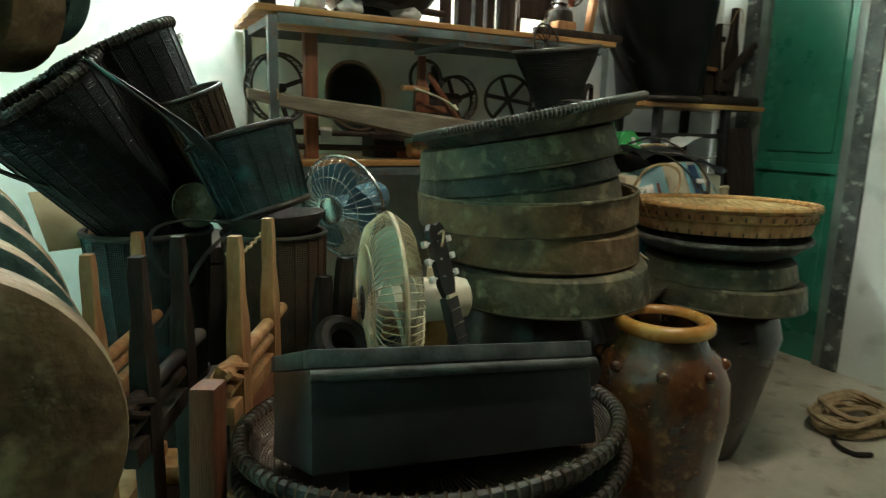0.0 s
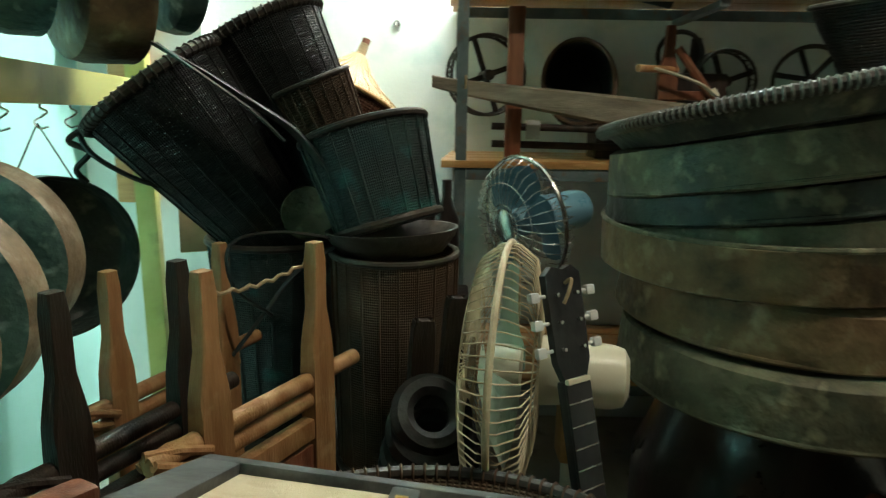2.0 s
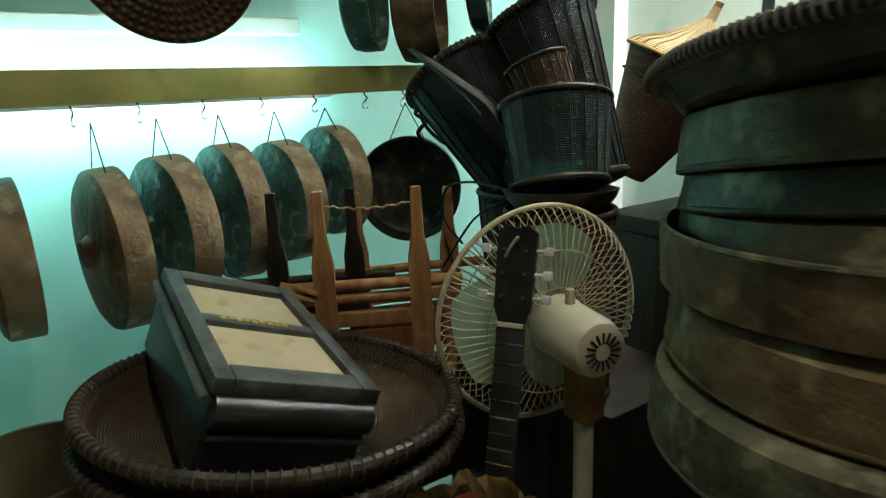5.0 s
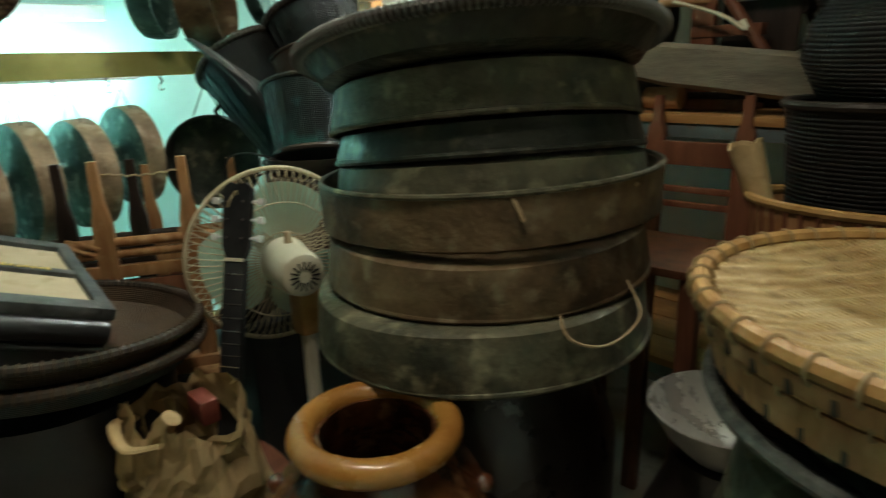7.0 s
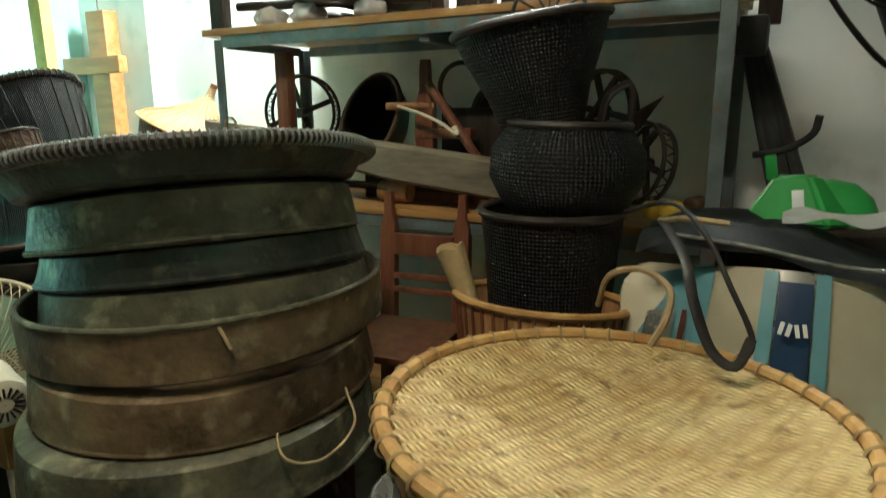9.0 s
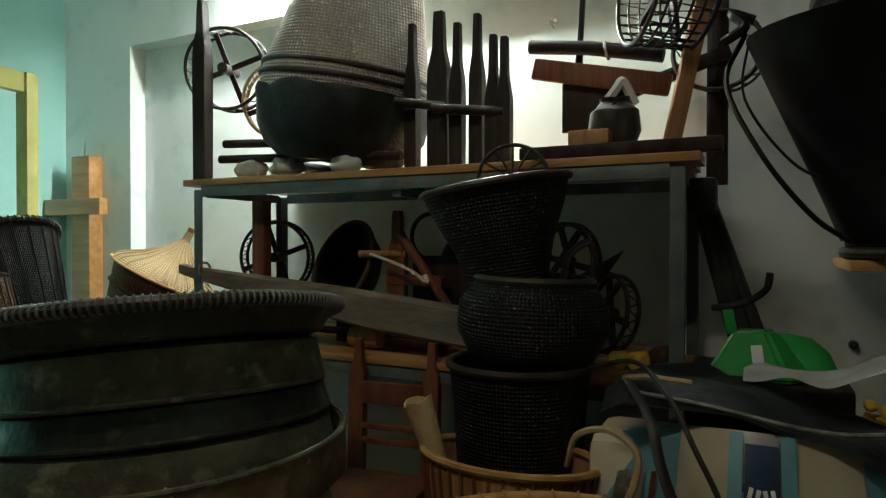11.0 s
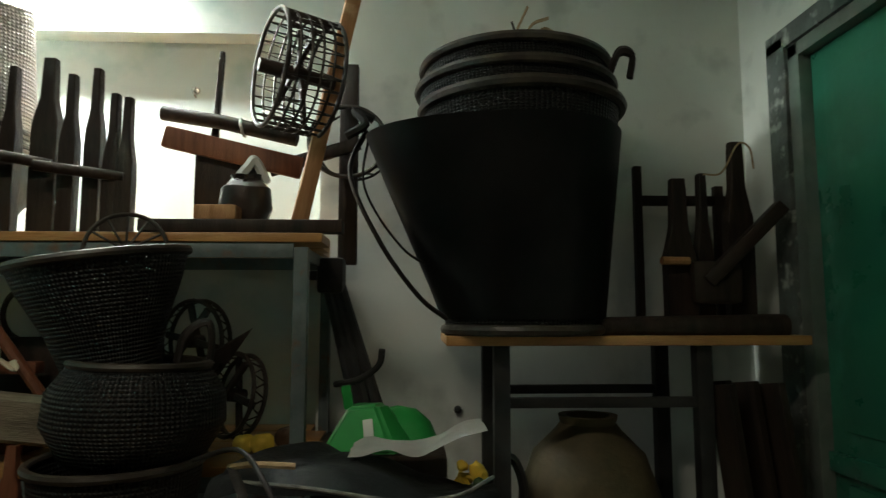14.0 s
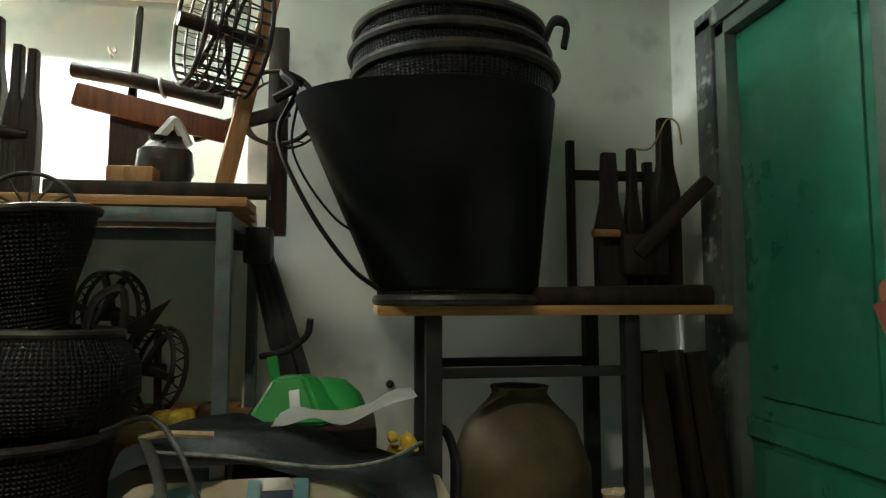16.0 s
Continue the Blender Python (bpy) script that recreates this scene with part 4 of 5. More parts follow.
# ---- steel shelf ----
SX0, SX1, SY0, SY1 = 0.26, 1.76, 2.50, 2.93
t = thing("steel_shelf", "grey-blue steel angle shelf with wooden boards", "shelf")
for x in (SX0, SX1):
    for y in (SY0, SY1):
        b = box((x - 0.016, y - 0.002, 0), (x + 0.016, y + 0.002, 1.60))
        box((x - 0.016 if x < 1 else x + 0.012, y, 0), (x - 0.012 if x < 1 else x + 0.016, y + (0.03 if y < 2.7 else -0.03), 1.60), 0, None, b)
        part("upright", b, STEEL, t)
for z in (0.35, 1.045, 1.575):
    for y in (SY0, SY1):
        part("rail", box((SX0 + 0.017, y - 0.004, z), (SX1 - 0.017, y + 0.004, z + 0.035), 0.001), STEEL, t)
    for x in (SX0, SX1):
        part("side_rail", box((x - 0.004, SY0 + 0.035, z), (x + 0.004, SY1 - 0.035, z + 0.03), 0.001), STEEL, t)
    # Extra board added over the wall gap to block the tube's light below.
    part("board", box((SX0 - 0.03, SY1 + 0.006, z + 0.036), (1.722, 3.046, z + 0.058), 0.003), BOARD, t)
    for k in range(3):
        y0 = SY0 - 0.01 + k * 0.147
        part("board", box((SX0 - 0.06 + 0.01 * k, y0, z + 0.036), (SX1 + 0.05 - 0.02 * k, y0 + 0.142, z + 0.058), 0.003), BOARD, t)
part("brace", box((1.0, SY0 + 0.01, 1.556), (1.03, SY1 - 0.01, 1.574)), STEEL, t)
LOW, TOP = 1.104, 1.634


def wheel(m, r, w, base, label, spokes=4, weave=26, name="spinning_wheel"):
    t = thing(name, label, "wheel", m, "lattice wheels")
    for s in (-1, 1):
        part("hoop", ring(r, 0.006, 44, pose(0, 0, s * w / 2)), base, t)
    z = bmesh.new()
    for i in range(weave):
        a, c = 2 * math.pi * i / weave, 2 * math.pi * (i + 0.5) / weave
        e = 2 * math.pi * (i + 1) / weave
        tube([(r * math.cos(a), r * math.sin(a), -w / 2), (r * math.cos(c), r * math.sin(c), w / 2), (r * math.cos(e), r * math.sin(e), -w / 2)], 0.0028, 4, False, z)
    part("lacing", z, base, t)
    for i in range(spokes // 2):
        a = math.pi * i / (spokes // 2) + 0.35
        part("spoke", box((-r, -0.009, -0.006), (r, 0.009, 0.006), 0.003, pose(0, 0, (i - 0.5) * 0.02, 0, 0, math.degrees(a))), DARK_WOOD, t)
    part("hub", tube([(0, 0, -w * 0.7), (0, 0, w * 0.7)], 0.018, 14), DARK_WOOD, t)
    return t


# lower level
solid("wooden_post", box((0.40, 2.60, LOW), (0.45, 2.64, 1.565), 0.004), RED_WOOD, "red-brown wooden post standing on the shelf", "post")
wheel(axis((0.345, 2.79, 1.37), (0.46, 2.40, 1.37)), 0.13, 0.05, DARK_CANE, "laced wooden wheel on the shelf")
t = thing("oval_basket", "oval dark woven basket leaning open on the shelf", "basket", axis((0.66, 2.80, 1.335), (0.63, 2.55, 1.46)))
part("bowl", lathe([(0.001, -0.09), (0.09, -0.085), (0.135, -0.04), (0.16, 0.04), (0.154, 0.045), (0.12, -0.04), (0.001, -0.075)], 48, 40, 0.01, None, 0.75), DARK_BASKET, t)
part("rim", ring(0.158, 0.009, 48, pose(0, 0, 0.043), None, 8, 0.75), BROWN_BASKET, t)
t = thing("wooden_trough", "long grey-brown wooden yoke lying on the shelf", "yoke")
b = bmesh.new()
N = 24
prev = None
for k in range(N + 1):
    q = k / N
    x = 0.17 + 1.17 * q
    y = 2.515 + 0.03 * q
    zt = 1.352 - 0.12 * q ** 0.8 + 0.015 * math.sin(q * 3)
    hh = 0.035 + 0.075 * min(1, q * 1.6)
    w = 0.016 + 0.012 * min(1, q * 2)
    qv = [b.verts.new((x, y + w * c, zt - hh / 2 + hh / 2 * s)) for c, s in ((-1, -0.8), (-1, 0.8), (-0.5, 1), (0.5, 1), (1, 0.8), (1, -0.8), (0.5, -1), (-0.5, -1))]
    if prev:
        for i in range(8):
            b.faces.new((prev[i], prev[(i + 1) % 8], qv[(i + 1) % 8], qv[i]))
    else:
        b.faces.new(qv)
    prev = qv
b.faces.new(prev[::-1])
bmesh.ops.recalc_face_normals(b, faces=b.faces[:])
part("beam", b, GREY_WOOD, t)
part("wrapping", ring(0.024, 0.004, 16, pose(0.27, 2.517, 1.333, 0, 90, 0), None, 6), TWINE, t)
for z, y in ((LOW + 0.045, 2.63), (LOW + 0.10, 2.66)):
    solid("wooden_rod", tube([(0.36, y, z), (1.15, y + 0.02, z - 0.012)], 0.012, 10), DARK_WOOD, "dark wooden rod lying across the shelf", "rod")
solid("paper_tag", box((0.47, 2.643, 1.165), (0.515, 2.646, 1.225)), FILM, "white paper tag on a rod", "tag")
t = thing("yarn_winder", "wooden yarn winder with a white curved bow", "winder", pose(0.92, 2.68, LOW))
part("post", carved_post(0.42, 0.06, 0.03, 0.14), RED_WOOD, t)
part("foot", box((-0.12, -0.05, 0), (0.16, 0.05, 0.03), 0.005), RED_WOOD, t)
part("crossbar", box((-0.03, -0.02, 0.19), (0.16, 0.02, 0.22), 0.005), RED_WOOD, t)
part("peg", tube([(-0.11, -0.05, 0.285), (0.03, 0, 0.285)], 0.012, 10), WOOD, t)
part("strut", tube([(0.02, -0.02, 0.35), (0.20, -0.03, 0.12)], 0.014, 8), RED_WOOD, t)
part("bow", tube(curve([(-0.06, -0.06, 0.285), (0.02, -0.065, 0.262), (0.09, -0.068, 0.235), (0.135, -0.066, 0.205), (0.125, -0.06, 0.225)], 8), 0.010, 8, False, None, None, 0.5), CREAM_PLASTIC, t, "pale curved bow")
part("back_board", box((0.02, 0.06, 0.03), (0.22, 0.08, 0.28), 0.005), DARK_WOOD, t)
part("hoop", ring(0.075, 0.008, 32, pose(0.07, 0.1, 0.34, 90, 0, 0)), DARK_CANE, t)
wheel(axis((1.14, 2.78, 1.36), (1.14, 2.4, 1.36)), 0.10, 0.05, DARK_CANE, "small laced wheel on the shelf", 4, 18)
wheel(axis((1.565, 2.70, 1.235), (1.33, 2.45, 1.30)), 0.105, 0.035, DARK_CANE, "spoked dark wheel leaning on the shelf", 6, 16)
wheel(axis((1.43, 2.78, 1.37), (1.23, 2.4, 1.38)), 0.11, 0.03, DARK_CANE, "spoked dark wheel behind baskets", 6, 16)
b = bmesh.new()
vs = [b.verts.new(p) for p in ((1.50, 2.63, 1.33), (1.62, 2.633, 1.408), (1.56, 2.64, 1.32), (1.50, 2.645, 1.34), (1.62, 2.636, 1.409), (1.56, 2.655, 1.325))]
for f in ((0, 1, 2), (5, 4, 3), (0, 3, 4, 1), (1, 4, 5, 2), (2, 5, 3, 0)):
    b.faces.new([vs[i] for i in f])
bmesh.ops.recalc_face_normals(b, faces=b.faces[:])
solid("plough_blade", b, DARK_WOOD, "pointed dark blade leaning against a wheel", "blade")
solid("dark_bottle", lathe([(0.001, 0), (0.045, 0), (0.048, 0.02), (0.046, 0.26), (0.02, 0.33), (0.018, 0.40), (0.001, 0.40)], 24), DARK_WOOD, "dark wooden bottle on the shelf", "bottle", pose(1.06, 2.83, LOW))
t = thing("wood_block", "orange wooden roller end on the shelf", "block", pose(0.86, 2.58, LOW))
part("block", tube([(-0.04, 0, 0.035), (0.06, 0, 0.035)], 0.03, 14), WOOD, t)
solid("wooden_box", box((0.70, 2.66, LOW), (0.84, 2.80, LOW + 0.12), 0.006), DARK_WOOD, "dark wooden box on the shelf", "box")
for x, y, s in ((1.66, 2.60, 0.028), (1.71, 2.66, 0.032), (1.61, 2.62, 0.025)):
    b = bmesh.new()
    bmesh.ops.create_icosphere(b, subdivisions=3, radius=s)
    for v in b.verts:
        v.co *= 1 + 0.35 * noise.noise(v.co * 40 + Vector((x, y, 0)))
    solid("dried_gourd", b, YELLOW_PETAL if s < 0.03 else BROWN_BASKET, "small dried yellow-brown gourd on the shelf", "gourd", pose(x, y, LOW + s * 0.9), "gourds")

# upper level
solid("carved_pole", carved_post(0.60, 0.055, 0.04, 0.16), DARK_WOOD, "dark pointed post standing on the shelf top", "post", pose(0.25, 2.53, TOP + 0.0))
wheel(axis((0.28, 2.62, 2.02), (0.55, 2.0, 1.95)), 0.135, 0.09, DARK_CANE, "laced wheel hung on a dark post")
wheel(axis((0.42, 2.74, 1.92), (0.75, 2.2, 1.90)), 0.135, 0.06, STRAW, "pale laced wheel behind another wheel")
def square_topped(profile, seg, bands):
    """A wall that is round at the foot and a rounded square at the top; rows of radius, height, squareness."""
    b = bmesh.new()
    uv = b.loops.layers.uv.new("UVMap")
    rows_ = []
    for k, (r, z, sq) in enumerate(profile):
        rw = []
        for i in range(seg):
            a = 2 * math.pi * i / seg
            c, d_ = abs(math.cos(a + 0.6)), abs(math.sin(a + 0.6))
            p = 2 + 5 * sq
            rr = r * (c ** p + d_ ** p) ** (-1 / p) * (1 + 0.012 * noise.noise(Vector((math.cos(a) * 2, math.sin(a) * 2, z * 5))))
            rw.append(b.verts.new((rr * math.cos(a), rr * math.sin(a), z + 0.02 * sq * max(0.0, 2 * min(c, d_) - 0.9))))
        rows_.append(rw)
    for k in range(len(rows_) - 1):
        for i in range(seg):
            j = (i + 1) % seg
            f = b.faces.new((rows_[k][i], rows_[k][j], rows_[k + 1][j], rows_[k + 1][i]))
            for lp, (u, v) in zip(f.loops, ((i, k), (i + 1, k), (i + 1, k + 1), (i, k + 1))):
                lp[uv].uv = (u / seg * bands, profile[v][1] * bands * 0.7)
    b.faces.new(rows_[-1])
    b.faces.new(rows_[0][::-1])
    return b


t = thing("tall_basket", "tall rattan basket upside down, colour paled for tube glare", "basket", axis((0.685, 2.70, 1.735), (0.775, 2.69, 2.29)))
part("wall", square_topped([(0.20, 0.03, 0), (0.24, 0.06, 0), (0.265, 0.12, 0), (0.272, 0.19, 0), (0.262, 0.25, 0.05), (0.235, 0.33, 0.15), (0.205, 0.43, 0.35), (0.180, 0.52, 0.7), (0.168, 0.555, 1)], 72, 46), GLARE_WEAVE, t)
for z, r in ((0.20, 0.274), (0.235, 0.268)):
    part("hoop", ring(r, 0.008, 64, pose(0, 0, z)), DARK_CANE, t)
b = lathe([(0.10, -0.05), (0.19, -0.045), (0.235, -0.01), (0.262, 0.05), (0.277, 0.11), (0.281, 0.15), (0.278, 0.17), (0.268, 0.12), (0.24, 0.04), (0.18, -0.03), (0.10, -0.05)], 72, 20, 0.04)
for v in b.verts:
    v.co += v.co.normalized() * 0.02 * noise.noise(v.co * 13)
part("lower_cloth", b, BLACK_CLOTH, t, "dark cloth wrapped round the mouth")
part("strap", tube(curve([(0.10, -0.25, 0.17), (0.17, -0.22, 0.12), (0.20, -0.19, 0.05), (0.16, -0.20, 0.02)], 6), 0.016, 8, False, None, None, 0.4), STRAP, t)
for x in (-0.2, 0.05, 0.2):
    part("foot_roll", tube([(x - 0.07, -0.12, -0.08), (x + 0.06, -0.10, -0.075)], 0.022, 10), BLACK_CLOTH, t)
for x, h in ((1.0, 0.44), (1.086, 0.466), (1.15, 0.42), (1.21, 0.438), (1.266, 0.366), (1.30, 0.356)):
    solid("carved_post", carved_post(h, 0.065 if h > 0.45 else 0.04, 0.035, 0.17), DARK_WOOD, "dark carved gin post stored on the shelf top", "post", pose(x, 2.62 + 0.25 * (h - 0.40), TOP, 0, 0, 10 * (x - 1.1)), "carved posts")
for x0, x1, z in ((0.98, 1.12, 0.20), (1.10, 1.30, 0.17), (0.30, 0.98, 0.07), (0.32, 0.86, 0.12)):
    solid("wooden_rod", tube([(x0, 2.56, TOP + z), (x1, 2.60, TOP + z - 0.02)], 0.014, 10), DARK_WOOD, "dark wooden roller lying among posts", "rod", None, "rollers")
for x in (0.42, 0.57, 0.80):
    b = bmesh.new()
    bmesh.ops.create_icosphere(b, subdivisions=3, radius=0.05)
    for v in b.verts:
        v.co *= 1 + 0.4 * noise.noise(v.co * 30 + Vector((x * 9, 0, 0)))
        v.co.z *= 0.7
    solid("plastic_bag", b, FILM, "crumpled clear plastic wrapping on the shelf top", "bag", pose(x, 2.58, TOP + 0.032), "plastic wrappings")
t = thing("reel_stand", "wooden reel stand with slanted beam and bundle", "reel", pose(1.45, 2.72, TOP))
part("post", carved_post(0.55, 0.026, 0.022, 0.3), DARK_WOOD, t).matrix_local = pose(0.0, 0.05, 0, 0, 3, 0)
part("beam", box((-0.10, -0.01, -0.03), (0.28, 0.01, 0.03), 0.008, pose(0, -0.02, 0.262, 0, 13, 0)), RED_WOOD, t)
part("roller", tube([(-0.12, 0.02, 0.36), (0.05, 0.02, 0.335), (0.25, 0.02, 0.29)], 0.02, 10), DARK_WOOD, t)
part("panel", box((-0.02, 0.0, 0.10), (0.16, 0.012, 0.24), 0.004), DARK_WOOD, t)
part("tape", ring(0.024, 0.004, 18, pose(0.10, 0.02, 0.322, 0, 80, 0)), FILM, t)
part("foot", box((-0.06, -0.03, 0), (0.12, 0.08, 0.03), 0.005), WOOD, t)
solid("leaning_pole", box((-0.02, -0.015, 0), (0.02, 0.015, 0.95), 0.005), WOOD, "wooden pole leaning on the shelf top", "pole", axis((1.728, 2.60, TOP), (1.89, 2.66, 2.45)))
t = wheel(axis((1.728, 2.57, 2.045), (1.448, 2.41, 2.065)), 0.145, 0.14, DARK_CANE, "wide laced drum wheel leaning on a pole", 4, 30)
for z in (-0.042, -0.014, 0.014, 0.042):
    part("inner_hoop", ring(0.145, 0.0035, 44, pose(0, 0, z), None, 5), DARK_CANE, t)
t = thing("wrapped_pot", "small dark pot wrapped in clear plastic", "pot", pose(1.592, 2.64, TOP + 0.032) @ Matrix.Diagonal((1, 1, 1.15, 1)))
part("pot", lathe([(0.001, 0), (0.05, 0), (0.068, 0.04), (0.062, 0.085), (0.035, 0.105), (0.04, 0.115), (0.001, 0.11)], 32, 10, 0.04), BLACK_GLAZE, t)
part("wrapping", tube(curve([(-0.05, -0.02, 0.07), (0.0, -0.01, 0.13), (0.02, 0, 0.15), (0.05, 0.01, 0.10)], 6), 0.012, 6), FILM, t)
solid("wooden_beam", box((1.38, 2.50, TOP + 0.001), (1.855, 2.545, TOP + 0.032), 0.004), DARK_WOOD, "dark wooden beam on the shelf edge", "beam")
solid("wooden_block", box((1.50, 2.52, TOP + 0.034), (1.60, 2.58, TOP + 0.07), 0.005), WOOD, "pale wooden block on the shelf top", "block")
t = thing("wall_cross", "dark wooden post with thin laced wheel on the wall", "wheel", pose(1.823, 2.92, 1.59))
part("post", box((-0.028, -0.016, 0), (0.028, 0.016, 0.62), 0.004), DARK_WOOD, t)
part("arm", box((-0.14, -0.035, 0.30), (0.14, -0.018, 0.34), 0.004, pose(0, 0, 0.02, 0, -18, 0)), DARK_WOOD, t)
part("hoop", ring(0.115, 0.007, 40, pose(0.0, -0.04, 0.37, 80, 10, 0)), DARK_CANE, t)
part("hoop", ring(0.112, 0.004, 40, pose(0.015, 0.022, 0.37, 80, 10, 0)), DARK_CANE, t)
for i in range(20):
    a, c = 2 * math.pi * i / 20, 2 * math.pi * (i + 0.5) / 20
    p, q = pose(0.0, -0.04, 0.37, 80, 10, 0) @ Vector((0.114 * math.cos(a), 0.114 * math.sin(a), 0)), pose(0.015, 0.022, 0.37, 80, 10, 0) @ Vector((0.112 * math.cos(c), 0.112 * math.sin(c), 0))
    part("lacing", tube([p, q], 0.0025, 4), DARK_CANE, t)
for x, z in ((0.021, 1.567), (1.309, 2.168)):
    t = thing("wall_hook", "small steel hook screwed to the wall", "hook", pose(x, NY, z), "wall hooks")
    part("plate", lathe([(0.001, 0.006), (0.012, 0.005), (0.014, 0), (0.001, 0)], 16), CHROME, t).matrix_local = pose(0, 0, 0, 90, 0, 0)
    part("hook", tube(curve([(0, 0, 0), (0, -0.03, 0), (0.004, -0.035, -0.015), (0.008, -0.02, -0.03)], 6), 0.003, 6), CHROME, t)
t = thing("wall_bolt", "dark bolt in the plaster wall", "bolt", pose(2.158, WY, 1.155, 90, 0, 0))
part("head", lathe([(0.001, 0.02), (0.01, 0.018), (0.012, 0.008), (0.012, 0), (0.001, 0)], 12), BLACK_STEEL, t)

# ---- baskets in front of the shelf ----
def rim_basket(m, prof, base, label, rim, handles=()):
    t = thing("burden_basket", label, "basket", m, "stacked black baskets")
    inner = [(r - 0.006, z + 0.004) for r, z in prof[::-1]]
    part("wall", lathe([(0.001, prof[0][1])] + prof + inner + [(0.001, prof[0][1] + 0.01)], 56, 36, 0.012), base, t)
    part("rim", ring(rim[0], 0.009, 56, pose(0, 0, rim[1])), DARK_CANE, t)
    for x, y in handles:
        part("handle", tube(curve([(x * 0.9, y * 0.9, rim[1] - 0.08), (x, y, rim[1] + 0.02), (x * 0.93, y * 0.93, rim[1] + 0.085), (x * 0.6, y * 0.6, rim[1] + 0.06), (x * 0.5, y * 0.5, rim[1])], 8), 0.014, 8, False, None, None, 0.5), STRAP, t, "shiny dark leather handle")
    return t


rim_basket(pose(1.44, 2.335, 0.82), [(0.12, 0), (0.14, 0.10), (0.15, 0.25), (0.16, 0.335)], DARK_BASKET, "dark brown round wicker basket with cane rim", (0.16, 0.335))
rim_basket(axis((1.462, 2.35, 1.13), (1.475, 2.35, 1.5)), [(0.09, 0), (0.135, 0.03), (0.172, 0.10), (0.168, 0.16), (0.13, 0.215)], DARK_BASKET, "black bellied basket with two leather handles", (0.13, 0.215), ((-0.125, -0.04), (0.11, -0.07)))
rim_basket(axis((1.41, 2.375, 1.285), (1.365, 2.355, 1.60)), [(0.09, 0), (0.095, 0.06), (0.115, 0.13), (0.155, 0.22), (0.173, 0.275)], DARK_BASKET, "black flared basket stacked on another", (0.173, 0.275))
t = thing("wire_wheel", "small black lattice wheel inside a basket", "wheel", axis((1.385, 2.44, 1.585), (1.43, 2.28, 1.62)))
part("hoop", ring(0.085, 0.005, 32), DARK_CANE, t)
for i in range(6):
    part("spoke", tube([(0.085 * math.cos(i * math.pi / 6), 0.085 * math.sin(i * math.pi / 6), 0), (-0.085 * math.cos(i * math.pi / 6), -0.085 * math.sin(i * math.pi / 6), 0)], 0.003, 5), DARK_CANE, t)
t = thing("square_basket", "red-brown oblong bamboo basket with cane rim", "basket", pose(1.463, 2.205, 0.785))
b = lathe([(0.12, 0), (0.175, 0.02), (0.192, 0.20), (0.186, 0.20), (0.17, 0.025), (0.12, 0.01), (0.001, 0.008), (0.001, 0), (0.12, 0)], 48, 30, 0.0, None, 0.6)
part("wall", b, WOOD, t)
for i in range(40):
    a = 2 * math.pi * i / 40
    part("rib", tube([(0.176 * math.cos(a), 0.176 * 0.6 * math.sin(a), 0.02), (0.194 * math.cos(a), 0.194 * 0.6 * math.sin(a), 0.2)], 0.004, 5), RED_WOOD, t)
part("rim", ring(0.19, 0.009, 48, pose(0, 0, 0.2), None, 8, 0.6), CANE, t)
t = thing("paper_roll", "rolled pale paper standing in a basket", "roll", axis((1.305, 2.19, 0.955), (1.26, 2.18, 1.09)) @ Matrix.Diagonal((1.25, 1.25, 1.05, 1)))
part("roll", lathe([(0.018, 0), (0.026, 0.13), (0.022, 0.13), (0.015, 0)], 20, 8, 0.1), PAPER, t)
t = thing("bent_handle", "bent twisted cane handle of a basket", "handle")
part("loop", tube(curve([(1.611, 2.110, 1.018), (1.636, 2.080, 1.084), (1.696, 2.050, 1.110), (1.748, 2.020, 1.090), (1.749, 2.000, 1.044), (1.728, 2.000, 0.997)], 8), 0.006, 6), TWINE, t)
t = thing("leather_strap", "long dark leather strap hanging in a loop", "strap")
part("strap", tube(curve([(1.634, 2.190, 1.185), (1.725, 2.140, 1.213), (1.792, 2.060, 1.176), (1.838, 2.000, 1.112), (1.876, 1.970, 1.043), (1.868, 1.960, 1.007)], 8), 0.0045, 8), STRAP, t)
part("strap", tube(curve([(1.705, 2.180, 1.176), (1.762, 2.070, 1.132), (1.789, 2.000, 1.078), (1.822, 1.965, 1.017), (1.858, 1.955, 1.001), (1.876, 1.970, 1.043)], 8), 0.009, 8, False, None, None, 0.35), STRAP, t)
solid("wooden_chest", box((1.24, 2.16, 0), (1.63, 2.47, 0.784), 0.01), DARK_WOOD, "dark wooden chest carrying baskets", "chest")
t = thing("small_chair", "small brown wooden chair frame before the shelf", "chair", pose(0.925, 2.41, 0, 0, 0, 6))
for x in (0, 0.222):
    part("back_post", carved_post(1.155, 0.045, 0.03, 0.10), RED_WOOD, t).matrix_local = pose(x, 0, 0, -3, 0, 0)
    part("front_leg", box((x - 0.02, -0.26, 0), (x + 0.02, -0.22, 0.78), 0.004), RED_WOOD, t)
for z, h in ((1.00, 0.06), (0.93, 0.015), (0.89, 0.015)):
    part("back_rail", box((0.02, 0.03, z - 0.02), (0.202, 0.05, z - 0.02 + h), 0.003), RED_WOOD, t)
part("seat", box((-0.02, -0.27, 0.78), (0.242, 0.03, 0.80), 0.004), RED_WOOD, t)

